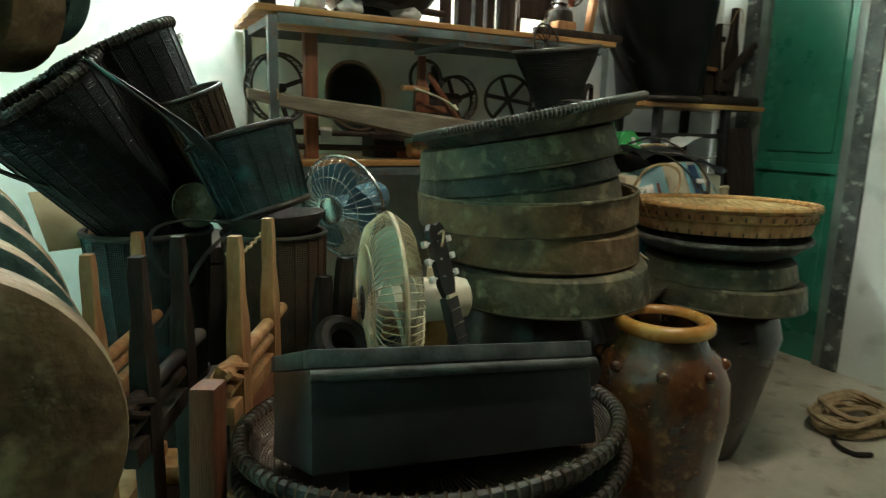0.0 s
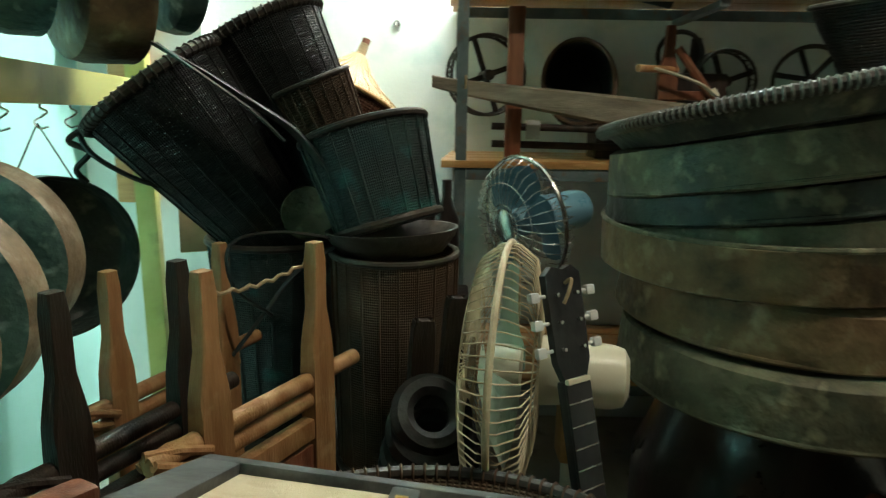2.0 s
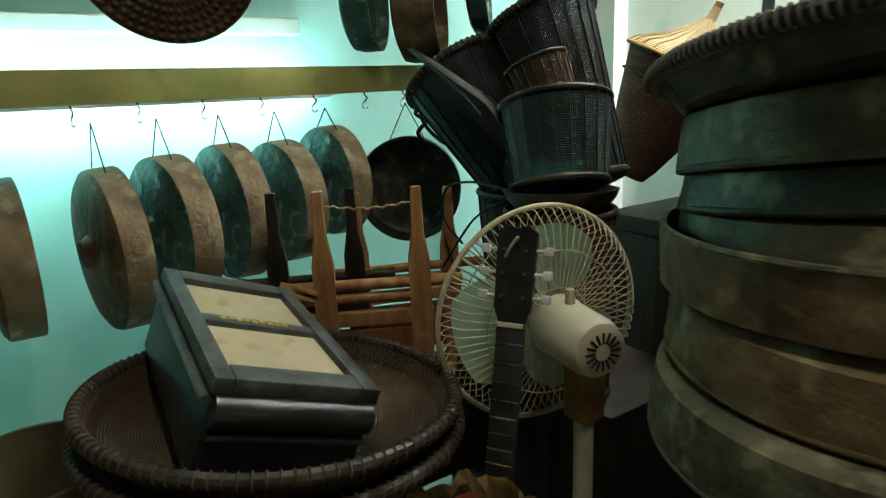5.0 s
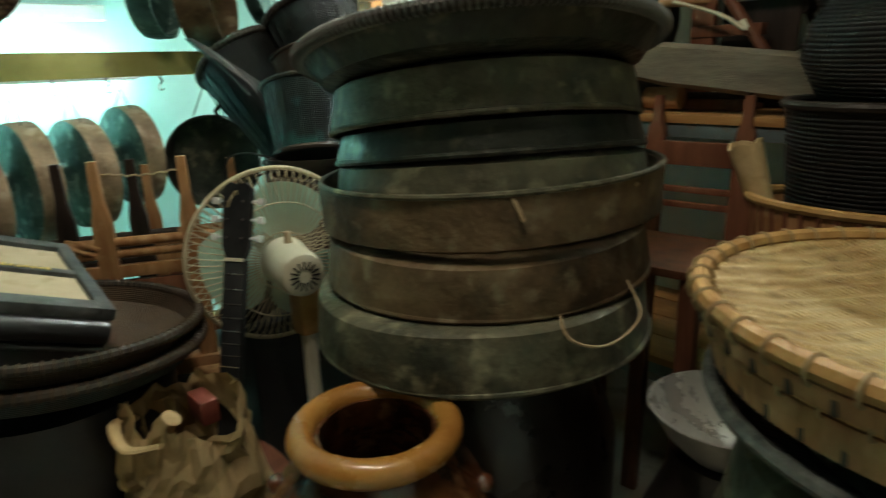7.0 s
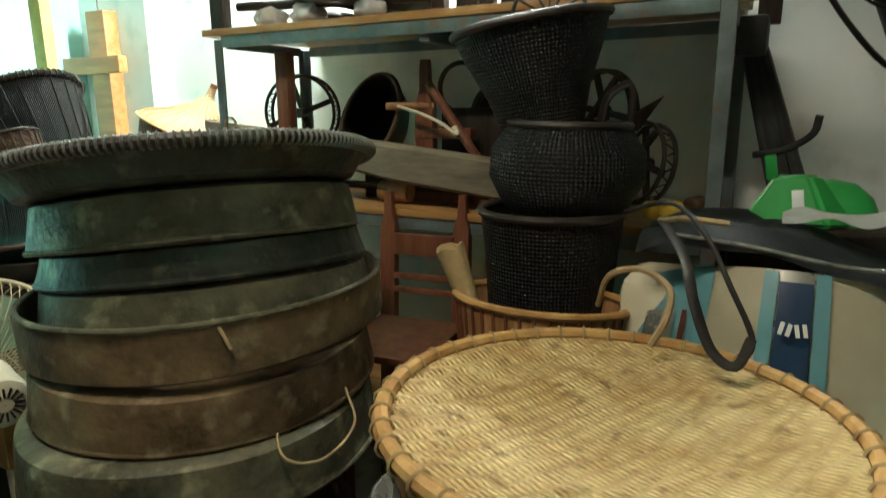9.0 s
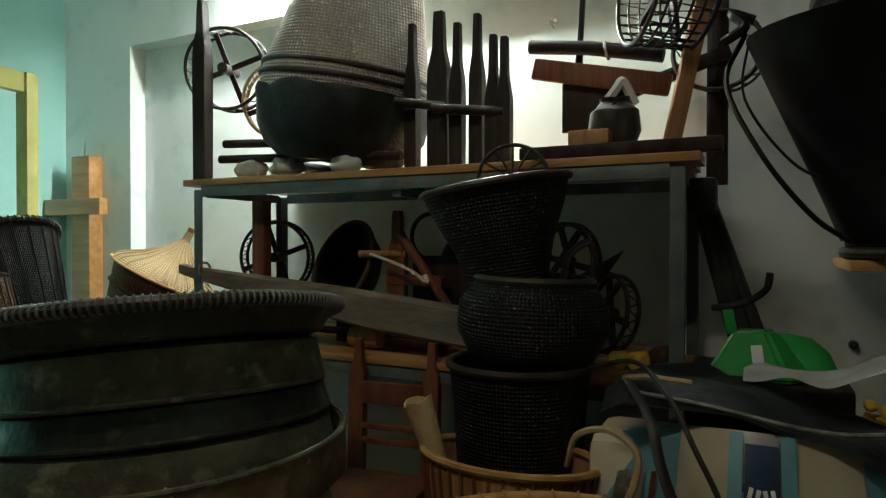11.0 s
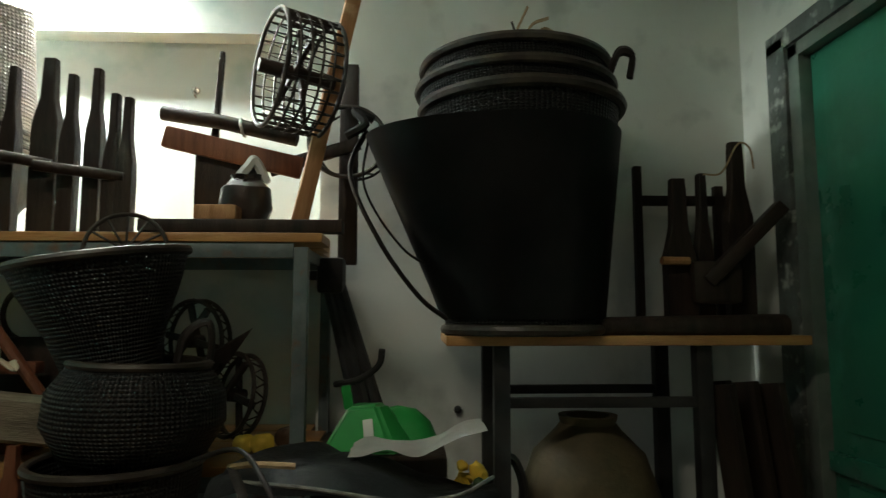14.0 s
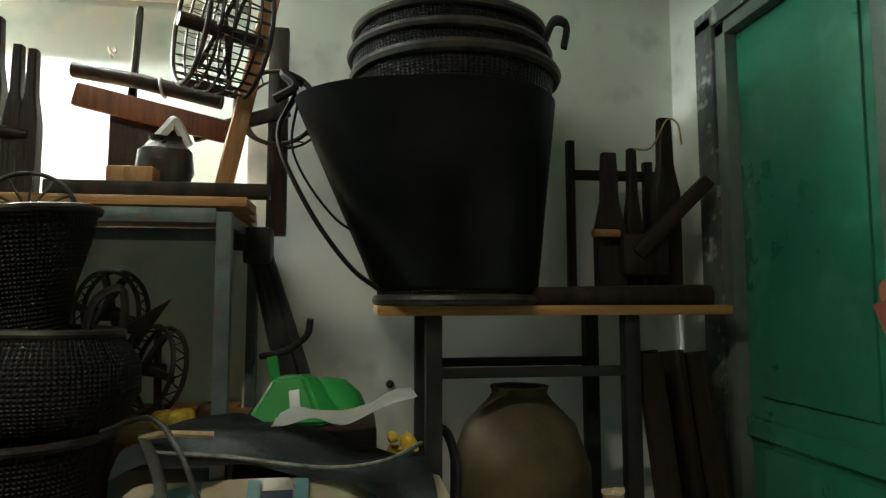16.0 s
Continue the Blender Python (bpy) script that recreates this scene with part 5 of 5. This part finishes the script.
# ---- ride-on toy car with bag and clutter ----
t = thing("toy_car", "faded blue and cream plastic ride-on toy car", "toy car", pose(1.93, 2.02, 0.635))
def shell_strip(u0, u1, material, name, label="", lift=0.0, v0=0.0, v1=1.0):
    b = bmesh.new()
    rows_ = []
    for i in range(9):
        u = u0 + (u1 - u0) * i / 8
        col = []
        for k in range(13):
            v = v0 + (v1 - v0) * k / 12
            col.append(b.verts.new((u * (0.36 - 0.06 * v), -0.03 + 0.17 * u * u + 0.14 * v ** 2.2 - lift, 0.01 + 0.47 * v - 0.10 * abs(u) ** 2.5 * v)))
        rows_.append(col)
    for i in range(8):
        for k in range(12):
            b.faces.new((rows_[i][k], rows_[i + 1][k], rows_[i + 1][k + 1], rows_[i][k + 1]))
    bmesh.ops.solidify(b, geom=b.faces[:], thickness=-0.012)
    bmesh.ops.recalc_face_normals(b, faces=b.faces[:])
    part(name, b, material, t, label)


for u0, u1, m_, l_ in ((-1.0, -0.42, BLUE_PLASTIC, "sky blue panel"), (-0.415, -0.12, CREAM_PLASTIC, "cream panel"), (-0.115, 0.115, SILVER, "silver centre panel"), (0.12, 0.47, CREAM_PLASTIC, "cream panel"), (0.475, 1.0, BLUE_PLASTIC, "sky blue panel")):
    shell_strip(u0, u1, m_, "hood_panel", l_)
shell_strip(-0.08, 0.08, NAVY, "badge_plate", "dark blue plate", 0.012, 0.62, 0.97)
shell_strip(-0.16, -0.09, BLUE_PLASTIC, "trim_strip", "", 0.010, 0.45, 1.0)
shell_strip(0.09, 0.16, BLUE_PLASTIC, "trim_strip", "", 0.010, 0.45, 1.0)
shell_strip(-0.78, -0.60, SILVER, "headlight", "silver headlight shape", 0.010, 0.45, 0.85)
shell_strip(0.60, 0.78, SILVER, "headlight", "silver headlight shape", 0.010, 0.45, 0.85)
shell_strip(-0.56, -0.53, RED_PAINT, "red_line", "red stripe", 0.010, 0.4, 0.85)
part("nose", lathe([(0.001, 0.05), (0.03, 0.045), (0.05, 0.02), (0.055, 0), (0.001, 0)], 24, 8, 0, None, 1.7), CHROME, t, "chrome nose").matrix_local = pose(0, -0.01, 0.22, 75, 0, 0)
for i in range(3):
    part("grille_bar", box((-0.07, -0.03, 0), (0.07, 0.0, 0.018), 0.006, pose(0.17, -0.02, 0.12 + i * 0.03, 0, 0, 12)), CHROME, t)
sa = bmesh.new()
for x in (-0.017, -0.006, 0.006, 0.017):
    box((x - 0.003, -0.004, -0.010), (x + 0.003, 0.002, 0.010), 0, pose(0, 0.035, 0.40, -20, 12 if x < 0 else -12, 0), sa)
part("badge_marks", sa, WHITE_PLASTIC, t, "pale badge marks")
part("body", box((-0.30, 0.16, 0.0), (0.30, 0.36, 0.42), 0.03), CREAM_PLASTIC, t)
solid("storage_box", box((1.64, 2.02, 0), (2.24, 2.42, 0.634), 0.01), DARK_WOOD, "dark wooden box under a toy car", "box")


def draped(x0, x1, y0, y1, z, amp, thick, seed, material, name, label, category, droop=0.05):
    b = bmesh.new()
    nx_, ny_ = 36, 14
    g = []
    for i in range(nx_ + 1):
        rw = []
        for j in range(ny_ + 1):
            u, v = i / nx_, j / ny_
            rw.append(b.verts.new((x0 + (x1 - x0) * u, y0 + (y1 - y0) * v, z(u, v) + amp * noise.noise(Vector((u * 5, v * 3, seed))) - droop * (2 * abs(v - 0.5)) ** 3)))
        g.append(rw)
    for i in range(nx_):
        for j in range(ny_):
            b.faces.new((g[i][j], g[i + 1][j], g[i + 1][j + 1], g[i][j + 1]))
    bmesh.ops.solidify(b, geom=b.faces[:], thickness=thick)
    bmesh.ops.recalc_face_normals(b, faces=b.faces[:])
    return solid(name, b, material, label, category)


bag = draped(1.67, 2.19, 2.125, 2.42, lambda u, v: 1.15 + 0.03 * math.sin(u * 5) - 0.02 * u, 0.03, 0.05, 3, BLACK_CLOTH, "black_bag", "long black leatherette guitar bag on a toy car", "bag", 0.03)
part("cord", tube(curve([(1.70, 2.18, 1.175), (1.75, 2.155, 1.185), (1.82, 2.16, 1.18)], 8), 0.006, 6), TWINE, bag)
part("piping", tube(curve([(1.72, 2.16, 1.155), (1.85, 2.13, 1.15), (2.0, 2.122, 1.13), (2.10, 2.13, 1.135), (2.17, 2.19, 1.15)], 8), 0.004, 6), GREY_CANE, bag, "grey piping")
t = thing("green_helmet", "glossy green plastic hull with white label", "helmet", pose(1.928, 2.53, 1.138, 0, 0, 4) @ Matrix.Diagonal((0.85, 0.85, 0.85, 1)))
b = bmesh.new()
bot = [b.verts.new(p) for p in ((-0.135, -0.10, 0), (0.06, -0.12, 0), (0.13, -0.06, 0), (0.13, 0.08, 0), (-0.11, 0.10, 0))]
top = [b.verts.new(p) for p in ((-0.065, -0.065, 0.115), (0.01, -0.075, 0.125), (0.04, -0.03, 0.12), (0.03, 0.05, 0.11), (-0.05, 0.06, 0.11))]
for i in range(5):
    b.faces.new((bot[i], bot[(i + 1) % 5], top[(i + 1) % 5], top[i]))
b.faces.new(top)
b.faces.new(bot[::-1])
bmesh.ops.bevel(b, geom=b.edges[:], offset=0.010, segments=3, affect="EDGES")
part("shell", b, GREEN_PLASTIC, t)
part("fender", lathe([(0.001, 0.105), (0.05, 0.095), (0.09, 0.06), (0.115, 0.0), (0.001, 0.0)], 40, 8, 0.02, None, 0.8), GREEN_PLASTIC, t).matrix_local = pose(0.075, 0.02, 0)
part("label_patch", box((-0.013, -0.003, -0.022), (0.013, 0.003, 0.022), 0.001, pose(-0.01, -0.0935, 0.065, -20, -8, -6)), WHITE_PLASTIC, t, "white sticker")
part("spout", box((-0.014, -0.012, 0.10), (0.014, 0.012, 0.165), 0.006, pose(-0.045, 0.02, 0, 0, -10, 0)), GREEN_PLASTIC, t)
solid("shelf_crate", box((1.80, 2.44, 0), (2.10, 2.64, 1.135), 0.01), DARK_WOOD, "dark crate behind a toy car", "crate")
draped(1.90, 2.17, 2.26, 2.40, lambda u, v: 1.172 + 0.045 * u * u + 0.008 * math.sin(u * 9), 0.008, 0.012, 9, WHITE_FOAM, "foam_sheet", "curled white foam sheet on a bag", "sheet", 0.0)
t = thing("camera_tripod", "folded black tripod leaning on the wall", "tripod")
for dx in (-0.03, 0.0, 0.035):
    part("leg", tube([(1.80 + dx * 0.5, 2.80, 1.52), (1.93 + dx, 2.70, 1.10)], 0.016, 8), BLACK_STEEL, t)
part("head", box((1.755, 2.765, 1.50), (1.83, 2.84, 1.60), 0.015), BLACK_STEEL, t)
part("knob", tube([(1.72, 2.78, 1.55), (1.76, 2.79, 1.55)], 0.014, 10), BLACK_STEEL, t)
part("crank", tube(curve([(1.83, 2.62, 1.27), (1.89, 2.58, 1.285), (1.94, 2.55, 1.32), (1.95, 2.54, 1.36)], 6), 0.008, 8), BLACK_STEEL, t)
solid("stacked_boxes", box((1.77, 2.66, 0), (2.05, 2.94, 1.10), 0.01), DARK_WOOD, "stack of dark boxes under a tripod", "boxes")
t = thing("artificial_flowers", "yellow artificial flowers with dark leaves", "flowers", pose(2.16, 2.58, 0.90))
random.seed(4)
for i in range(16):
    a, r_, z_ = random.uniform(0, 6.28), random.uniform(0, 0.05), random.uniform(0.02, 0.18)
    b = bmesh.new()
    bmesh.ops.create_icosphere(b, subdivisions=2, radius=random.uniform(0.012, 0.022))
    for v in b.verts:
        v.co *= 1 + 0.5 * noise.noise(v.co * 80 + Vector((i, 0, 0)))
    bmesh.ops.translate(b, vec=(r_ * math.cos(a), r_ * math.sin(a), z_), verts=b.verts[:])
    part("flower" if i % 2 else "leaf", b, YELLOW_PETAL if i % 2 else LEAF, t)
part("stem", tube([(0, 0, 0), (0, 0, 0.1)], 0.01, 8), LEAF, t)
solid("flower_box", box((2.09, 2.50, 0), (2.23, 2.66, 0.898), 0.008), DARK_WOOD, "dark narrow box holding artificial flowers", "box")

# ---- table with baskets ----
TX0, TX1, TY0, TY1, TZ = 2.105, 3.03, 2.58, 2.94, 1.365
t = thing("work_table", "high black steel table with worn wooden top", "table")
part("tabletop", box((TX0, TY0, TZ), (TX1, TY1, TZ + 0.025), 0.004), BOARD, t)
for x in (TX0 + 0.12, 2.74):
    for y in (TY0 + 0.02, TY1 - 0.06):
        part("leg", box((x, y, 0), (x + 0.04, y + 0.04, TZ), 0.003), BLACK_STEEL, t)
for y in (TY0 + 0.025, TY1 - 0.05):
    part("crossbar", box((TX0 + 0.16, y, 1.21), (2.74, y + 0.025, 1.235), 0.003), BLACK_STEEL, t)
    part("crossbar", box((TX0 + 0.16, y, 0.35), (2.74, y + 0.025, 0.375), 0.003), BLACK_STEEL, t)
ZT = TZ + 0.0255
t = thing("burden_basket", "huge black burden basket with side spout on a table", "basket", pose(2.315, 2.70, ZT))
part("wall", lathe([(0.001, 0), (0.20, 0), (0.205, 0.02), (0.235, 0.32), (0.262, 0.58), (0.268, 0.60), (0.26, 0.60), (0.22, 0.30), (0.001, 0.02)], 64, 40, 0.012), DARK_BASKET, t)
part("base_hoop", ring(0.207, 0.014, 64, pose(0, 0, 0.014)), DARK_CANE, t)
part("rim", ring(0.268, 0.016, 64, pose(0, 0, 0.60)), DARK_CANE, t)
# flared collar pulled out to a spout
b = bmesh.new()
rows_ = []
for k in range(7):
    q = k / 6
    rw = []
    for i in range(56):
        a = 2 * math.pi * i / 56
        pull = max(0.0, -math.cos(a - 0.25)) ** 5
        r_ = 0.216 + 0.052 * q + 0.16 * pull * q
        rw.append(b.verts.new((r_ * math.cos(a), r_ * 0.98 * math.sin(a), 0.04 + 0.49 * q - 0.02 * pull * q)))
    rows_.append(rw)
for k in range(6):
    for i in range(56):
        b.faces.new((rows_[k][i], rows_[k][(i + 1) % 56], rows_[k + 1][(i + 1) % 56], rows_[k + 1][i]))
bmesh.ops.solidify(b, geom=b.faces[:], thickness=0.006)
bmesh.ops.recalc_face_normals(b, faces=b.faces[:])
part("spout", b, DARK_BASKET, t)
part("strap", tube(curve([(-0.42, -0.03, 0.54), (-0.46, -0.04, 0.42), (-0.38, -0.05, 0.24), (-0.28, -0.06, 0.10), (-0.205, -0.06, 0.04)], 8), 0.018, 8, False, None, None, 0.35), STRAP, t)
part("strap", tube(curve([(-0.41, -0.05, 0.53), (-0.42, -0.06, 0.38), (-0.32, -0.08, 0.22), (-0.215, -0.09, 0.16)], 8), 0.008, 6, False, None, None, 0.4), STRAP, t)
part("knot", tube(curve([(-0.40, -0.03, 0.57), (-0.45, -0.04, 0.59), (-0.42, -0.06, 0.55), (-0.47, -0.05, 0.52)], 6), 0.012, 6), STRAP, t)
for z, r1 in ((0.605, 0.262), (0.665, 0.25)):
    t = thing("burden_basket", "dark rattan basket nested in a larger basket", "basket", pose(2.30, 2.70, ZT + z - 0.02), "nested baskets")
    part("wall", lathe([(0.20, -0.1), (r1 - 0.01, 0), (r1, 0.07), (r1 - 0.007, 0.07), (0.19, -0.1), (0.20, -0.1)], 64, 50, 0.012), DARK_BASKET, t)
    part("rim", ring(r1 + 0.002, 0.013, 64, pose(0, 0, 0.07)), DARK_CANE, t)
t = thing("dry_twigs", "dry grass and twigs poking out of a basket", "twigs", pose(2.30, 2.66, ZT + 0.715) @ Matrix.Diagonal((1.1, 1.1, 1.7, 1)))
for i in range(9):
    a = i * 2.4
    part("twig", tube(curve([(0.03 * math.cos(a), 0.03 * math.sin(a), 0), (0.06 * math.cos(a + 0.4), 0.03 * math.sin(a), 0.04 + 0.01 * (i % 3)), (0.10 * math.cos(a + 0.7), 0.05 * math.sin(a), 0.03 + 0.02 * (i % 4))], 5), 0.003, 5), TWINE if i % 3 else DARK_CANE, t)
part("loop", tube(curve([(0.20, -0.10, -0.03), (0.22, -0.11, 0.0), (0.25, -0.11, -0.005), (0.243, -0.11, -0.04)], 6), 0.008, 6), STRAP, t)

t = thing("loom_frame", "dark wooden loom frame standing on a table", "frame", pose(2.70, 2.88, ZT))
part("post", box((-0.012, -0.012, 0), (0.012, 0.012, 0.50), 0.003), DARK_WOOD, t)
part("post", box((0.235, -0.012, 0), (0.262, 0.012, 0.44), 0.003), DARK_WOOD, t)
part("crossbar", box((0.012, -0.01, 0.38), (0.31, 0.01, 0.41), 0.003), DARK_WOOD, t)
for x, y, h, w in ((2.78, 2.78, 0.44, 0.085), (2.86, 2.80, 0.46, 0.045), (2.955, 2.78, 0.55, 0.075)):
    solid("carved_post", carved_post(h, w, 0.04, 0.22), DARK_WOOD, "black carved bottle-shaped post on a table", "post", pose(x, y, ZT), "posts on the table")
solid("cord", tube(curve([(2.86, 2.78, ZT + 0.455), (2.91, 2.77, ZT + 0.46), (2.955, 2.76, ZT + 0.54), (2.99, 2.76, ZT + 0.53), (3.0, 2.76, ZT + 0.47)], 8), 0.003, 5), TWINE, "thin cord tied to a carved post", "cord")
t = thing("wooden_club", "dark wooden crank leaning across posts", "club")
part("arm", box((-0.02, -0.02, 0), (0.02, 0.02, 0.30), 0.008), DARK_WOOD, t).matrix_local = axis((2.83, 2.72, ZT + 0.14), (3.03, 2.70, ZT + 0.34))
part("body", box((2.79, 2.71, ZT + 0.08), (2.93, 2.75, ZT + 0.20), 0.02), DARK_WOOD, t)
solid("wooden_peg", tube([(2.71, 2.73, ZT + 0.20), (2.79, 2.74, ZT + 0.20)], 0.012, 8), WOOD, "short pale wooden peg on a post", "peg")
solid("dark_log", tube([(2.40, 2.605, ZT + 0.022), (2.98, 2.615, ZT + 0.022)], 0.022, 12, False, None, 0.032), DARK_WOOD, "long dark wooden pestle lying on a table", "pestle")
jar("olive_jar", pose(2.50, 2.76, 0.62), [(0.001, 0), (0.11, 0), (0.14, 0.05), (0.19, 0.24), (0.19, 0.34), (0.15, 0.45), (0.09, 0.51), (0.075, 0.53), (0.08, 0.55), (0.06, 0.55), (0.06, 0.5), (0.001, 0.05)], OLIVE_GLAZE, "round olive-brown stoneware jar under a table")
solid("jar_stand", box((2.34, 2.64, 0), (2.66, 2.92, 0.618), 0.01), DARK_WOOD, "dark wooden crate under an olive jar", "crate")
t = thing("iron_stirrup", "black iron hoop hanging under a table", "hoop")
part("hoop", tube(curve([(2.245, 2.66, 0.80), (2.235, 2.66, 1.0), (2.27, 2.66, 1.08), (2.305, 2.66, 1.0), (2.295, 2.66, 0.80)], 8), 0.012, 8), BLACK_STEEL, t)
part("wire", tube([(2.27, 2.66, 1.08), (2.262, 2.66, 1.21)], 0.002, 5), BLACK_STEEL, t)
t = thing("clay_bottle", "pale clay figure with long neck on the floor stack", "clay figure", pose(2.69, 2.50, 0.70, 0, -8, 0))
part("body", lathe([(0.001, 0), (0.075, 0), (0.085, 0.05), (0.06, 0.11), (0.028, 0.15), (0.022, 0.24), (0.028, 0.26), (0.001, 0.265)], 28, 8, 0.05), CLAY, t)
solid("side_crate", box((2.60, 2.40, 0), (2.80, 2.575, 0.695), 0.01), DARK_WOOD, "dark crate under a clay figure", "crate")
for i, (x, w) in enumerate(((2.86, 0.03), (2.90, 0.05), (2.96, 0.04), (2.82, 0.035))):
    solid("leaning_board", box((-w, -0.012, 0), (w, 0.012, 1.28), 0.004), DARK_WOOD, "dark board leaning below the table's end", "board", axis((x + 0.05, 2.52 - 0.03 * i, 0.0), (x - 0.02, 2.70 - 0.03 * i, 1.3)), "leaning boards")
t = thing("plastic_armchair", "maroon plastic armchair edge with yellow band", "armchair", pose(2.47, 1.50, 0))
part("armrest", tube(curve([(0.0, 0.0, 1.405), (0.05, -0.01, 1.41), (0.13, -0.03, 1.41), (0.33, -0.06, 1.40)], 6), 0.012, 10), RED_PAINT, t)
part("support", tube(curve([(0.0, 0.0, 1.40), (0.012, -0.01, 1.36), (0.05, -0.02, 1.35), (0.33, -0.06, 1.345)], 6), 0.012, 10), RED_PAINT, t)
part("band", box((0.06, -0.04, 1.33), (0.10, -0.005, 1.365), 0.004), YELLOW_PETAL, t, "yellow band")
part("pole", tube([(0.28, -0.06, 0), (0.28, -0.06, 1.40)], 0.02, 10), BLACK_STEEL, t)

# ---- low clutter ----
t = thing("paper_sack", "crumpled brown kraft paper sack with an open mouth", "sack", pose(0.56, 1.29, 0.305) @ Matrix.Diagonal((1.1, 1.1, 1.15, 1)))
b = bmesh.new()
rows_ = []
for k in range(13):
    q = k / 12
    rw = []
    for i in range(44):
        a = 2 * math.pi * i / 44
        n_ = Vector((math.cos(a) * 2.2, math.sin(a) * 2.2, q * 2.6))
        crease = abs(noise.noise(n_)) + 0.5 * abs(noise.noise(n_ * 2.3))
        r_ = (0.165 - 0.05 * q * q) * (0.82 + 0.42 * crease)
        rw.append(b.verts.new((r_ * math.cos(a), 0.85 * r_ * math.sin(a), 0.27 * q + (0.05 * noise.noise(n_ * 1.3) if k > 5 else 0.0) * q)))
    rows_.append(rw)
for k in range(12):
    for i in range(44):
        b.faces.new((rows_[k][i], rows_[k][(i + 1) % 44], rows_[k + 1][(i + 1) % 44], rows_[k + 1][i]))
b.faces.new(rows_[0][::-1])
bmesh.ops.solidify(b, geom=b.faces[:], thickness=0.003)
part("paper", b, PAPER, t, "", True)
part("folded_lip", tube(curve([(-0.10, -0.07, 0.22), (-0.04, -0.115, 0.25), (0.03, -0.12, 0.235), (0.09, -0.08, 0.25)], 8), 0.014, 7, False, None, 0.008, 0.5), PAPER, t)
solid("sack_crate", box((0.42, 1.18, 0), (0.72, 1.42, 0.30), 0.01), DARK_WOOD, "dark crate under a paper sack", "crate")
solid("cardboard_tube", tube([(0.49, 1.17, 0.44), (0.585, 1.25, 0.60)], 0.02, 12), PAPER, "brown cardboard tube in a sack", "tube")
solid("red_packet", box((0.47, 1.32, 0.53), (0.55, 1.36, 0.585), 0.006, None), RED_PAINT, "small red packet behind a sack", "packet")
for i, (a_, c_) in enumerate((((0.62, 1.0, 0.26), (0.90, 1.18, 0.10)), ((0.60, 0.94, 0.25), (0.92, 1.10, 0.08)), ((0.86, 1.10, 0.02), (1.02, 1.16, 0.16)))):
    solid("pale_root", tube(curve([a_, ((a_[0] + c_[0]) / 2, (a_[1] + c_[1]) / 2 + 0.02, (a_[2] + c_[2]) / 2 + 0.03), c_], 8), 0.03, 10, False, None, 0.022), CLAY, "pale wooden root lying on the floor", "root", None, "roots")
solid("white_panel", box((0.50, 0.85, 0), (0.75, 1.05, 0.22), 0.01), PAPER, "brown cardboard box on the floor", "box")
t = thing("rope_heap", "heap of brown rope on the floor", "rope", pose(2.50, 1.62, 0))
for i in range(7):
    part("coil", tube([(0.17 * (1 + 0.25 * math.sin(i * 1.7)) * math.cos(q / 20 * 6.283) + 0.03 * math.sin(i * 2.3), 0.11 * (1 + 0.2 * math.cos(i)) * math.sin(q / 20 * 6.283), 0.018 + 0.012 * i + 0.012 * math.sin(q + i)) for q in range(20)], 0.012, 6, True), TWINE, t)
part("tail", tube(curve([(-0.15, -0.02, 0.012), (-0.24, -0.08, 0.012), (-0.26, -0.16, 0.012), (-0.20, -0.2, 0.012)], 6), 0.010, 6), STRAP, t)
solid("enamel_bowl", lathe([(0.001, 0.0), (0.06, 0.0), (0.10, 0.04), (0.13, 0.09), (0.125, 0.09), (0.095, 0.045), (0.001, 0.012)], 40), SILVER, "pale enamel bowl under bamboo trays", "bowl", pose(1.40, 1.88, 0.60))
jar("small_jar", pose(1.40, 1.90, 0), [(0.001, 0), (0.09, 0), (0.13, 0.2), (0.14, 0.45), (0.10, 0.55), (0.10, 0.598), (0.08, 0.598), (0.001, 0.1)], BLACK_GLAZE, "small black jar between stacks")
t = thing("grey_drum", "grey-green metal bucket by the gong rack", "bucket", pose(-0.10, 0.72, 0) @ Matrix.Diagonal((1.1, 1.1, 1.4, 1)))
part("wall", lathe([(0.001, 0), (0.13, 0), (0.15, 0.42), (0.142, 0.42), (0.12, 0.02), (0.001, 0.02)], 40, 10, 0.02), OLIVE_GLAZE, t)
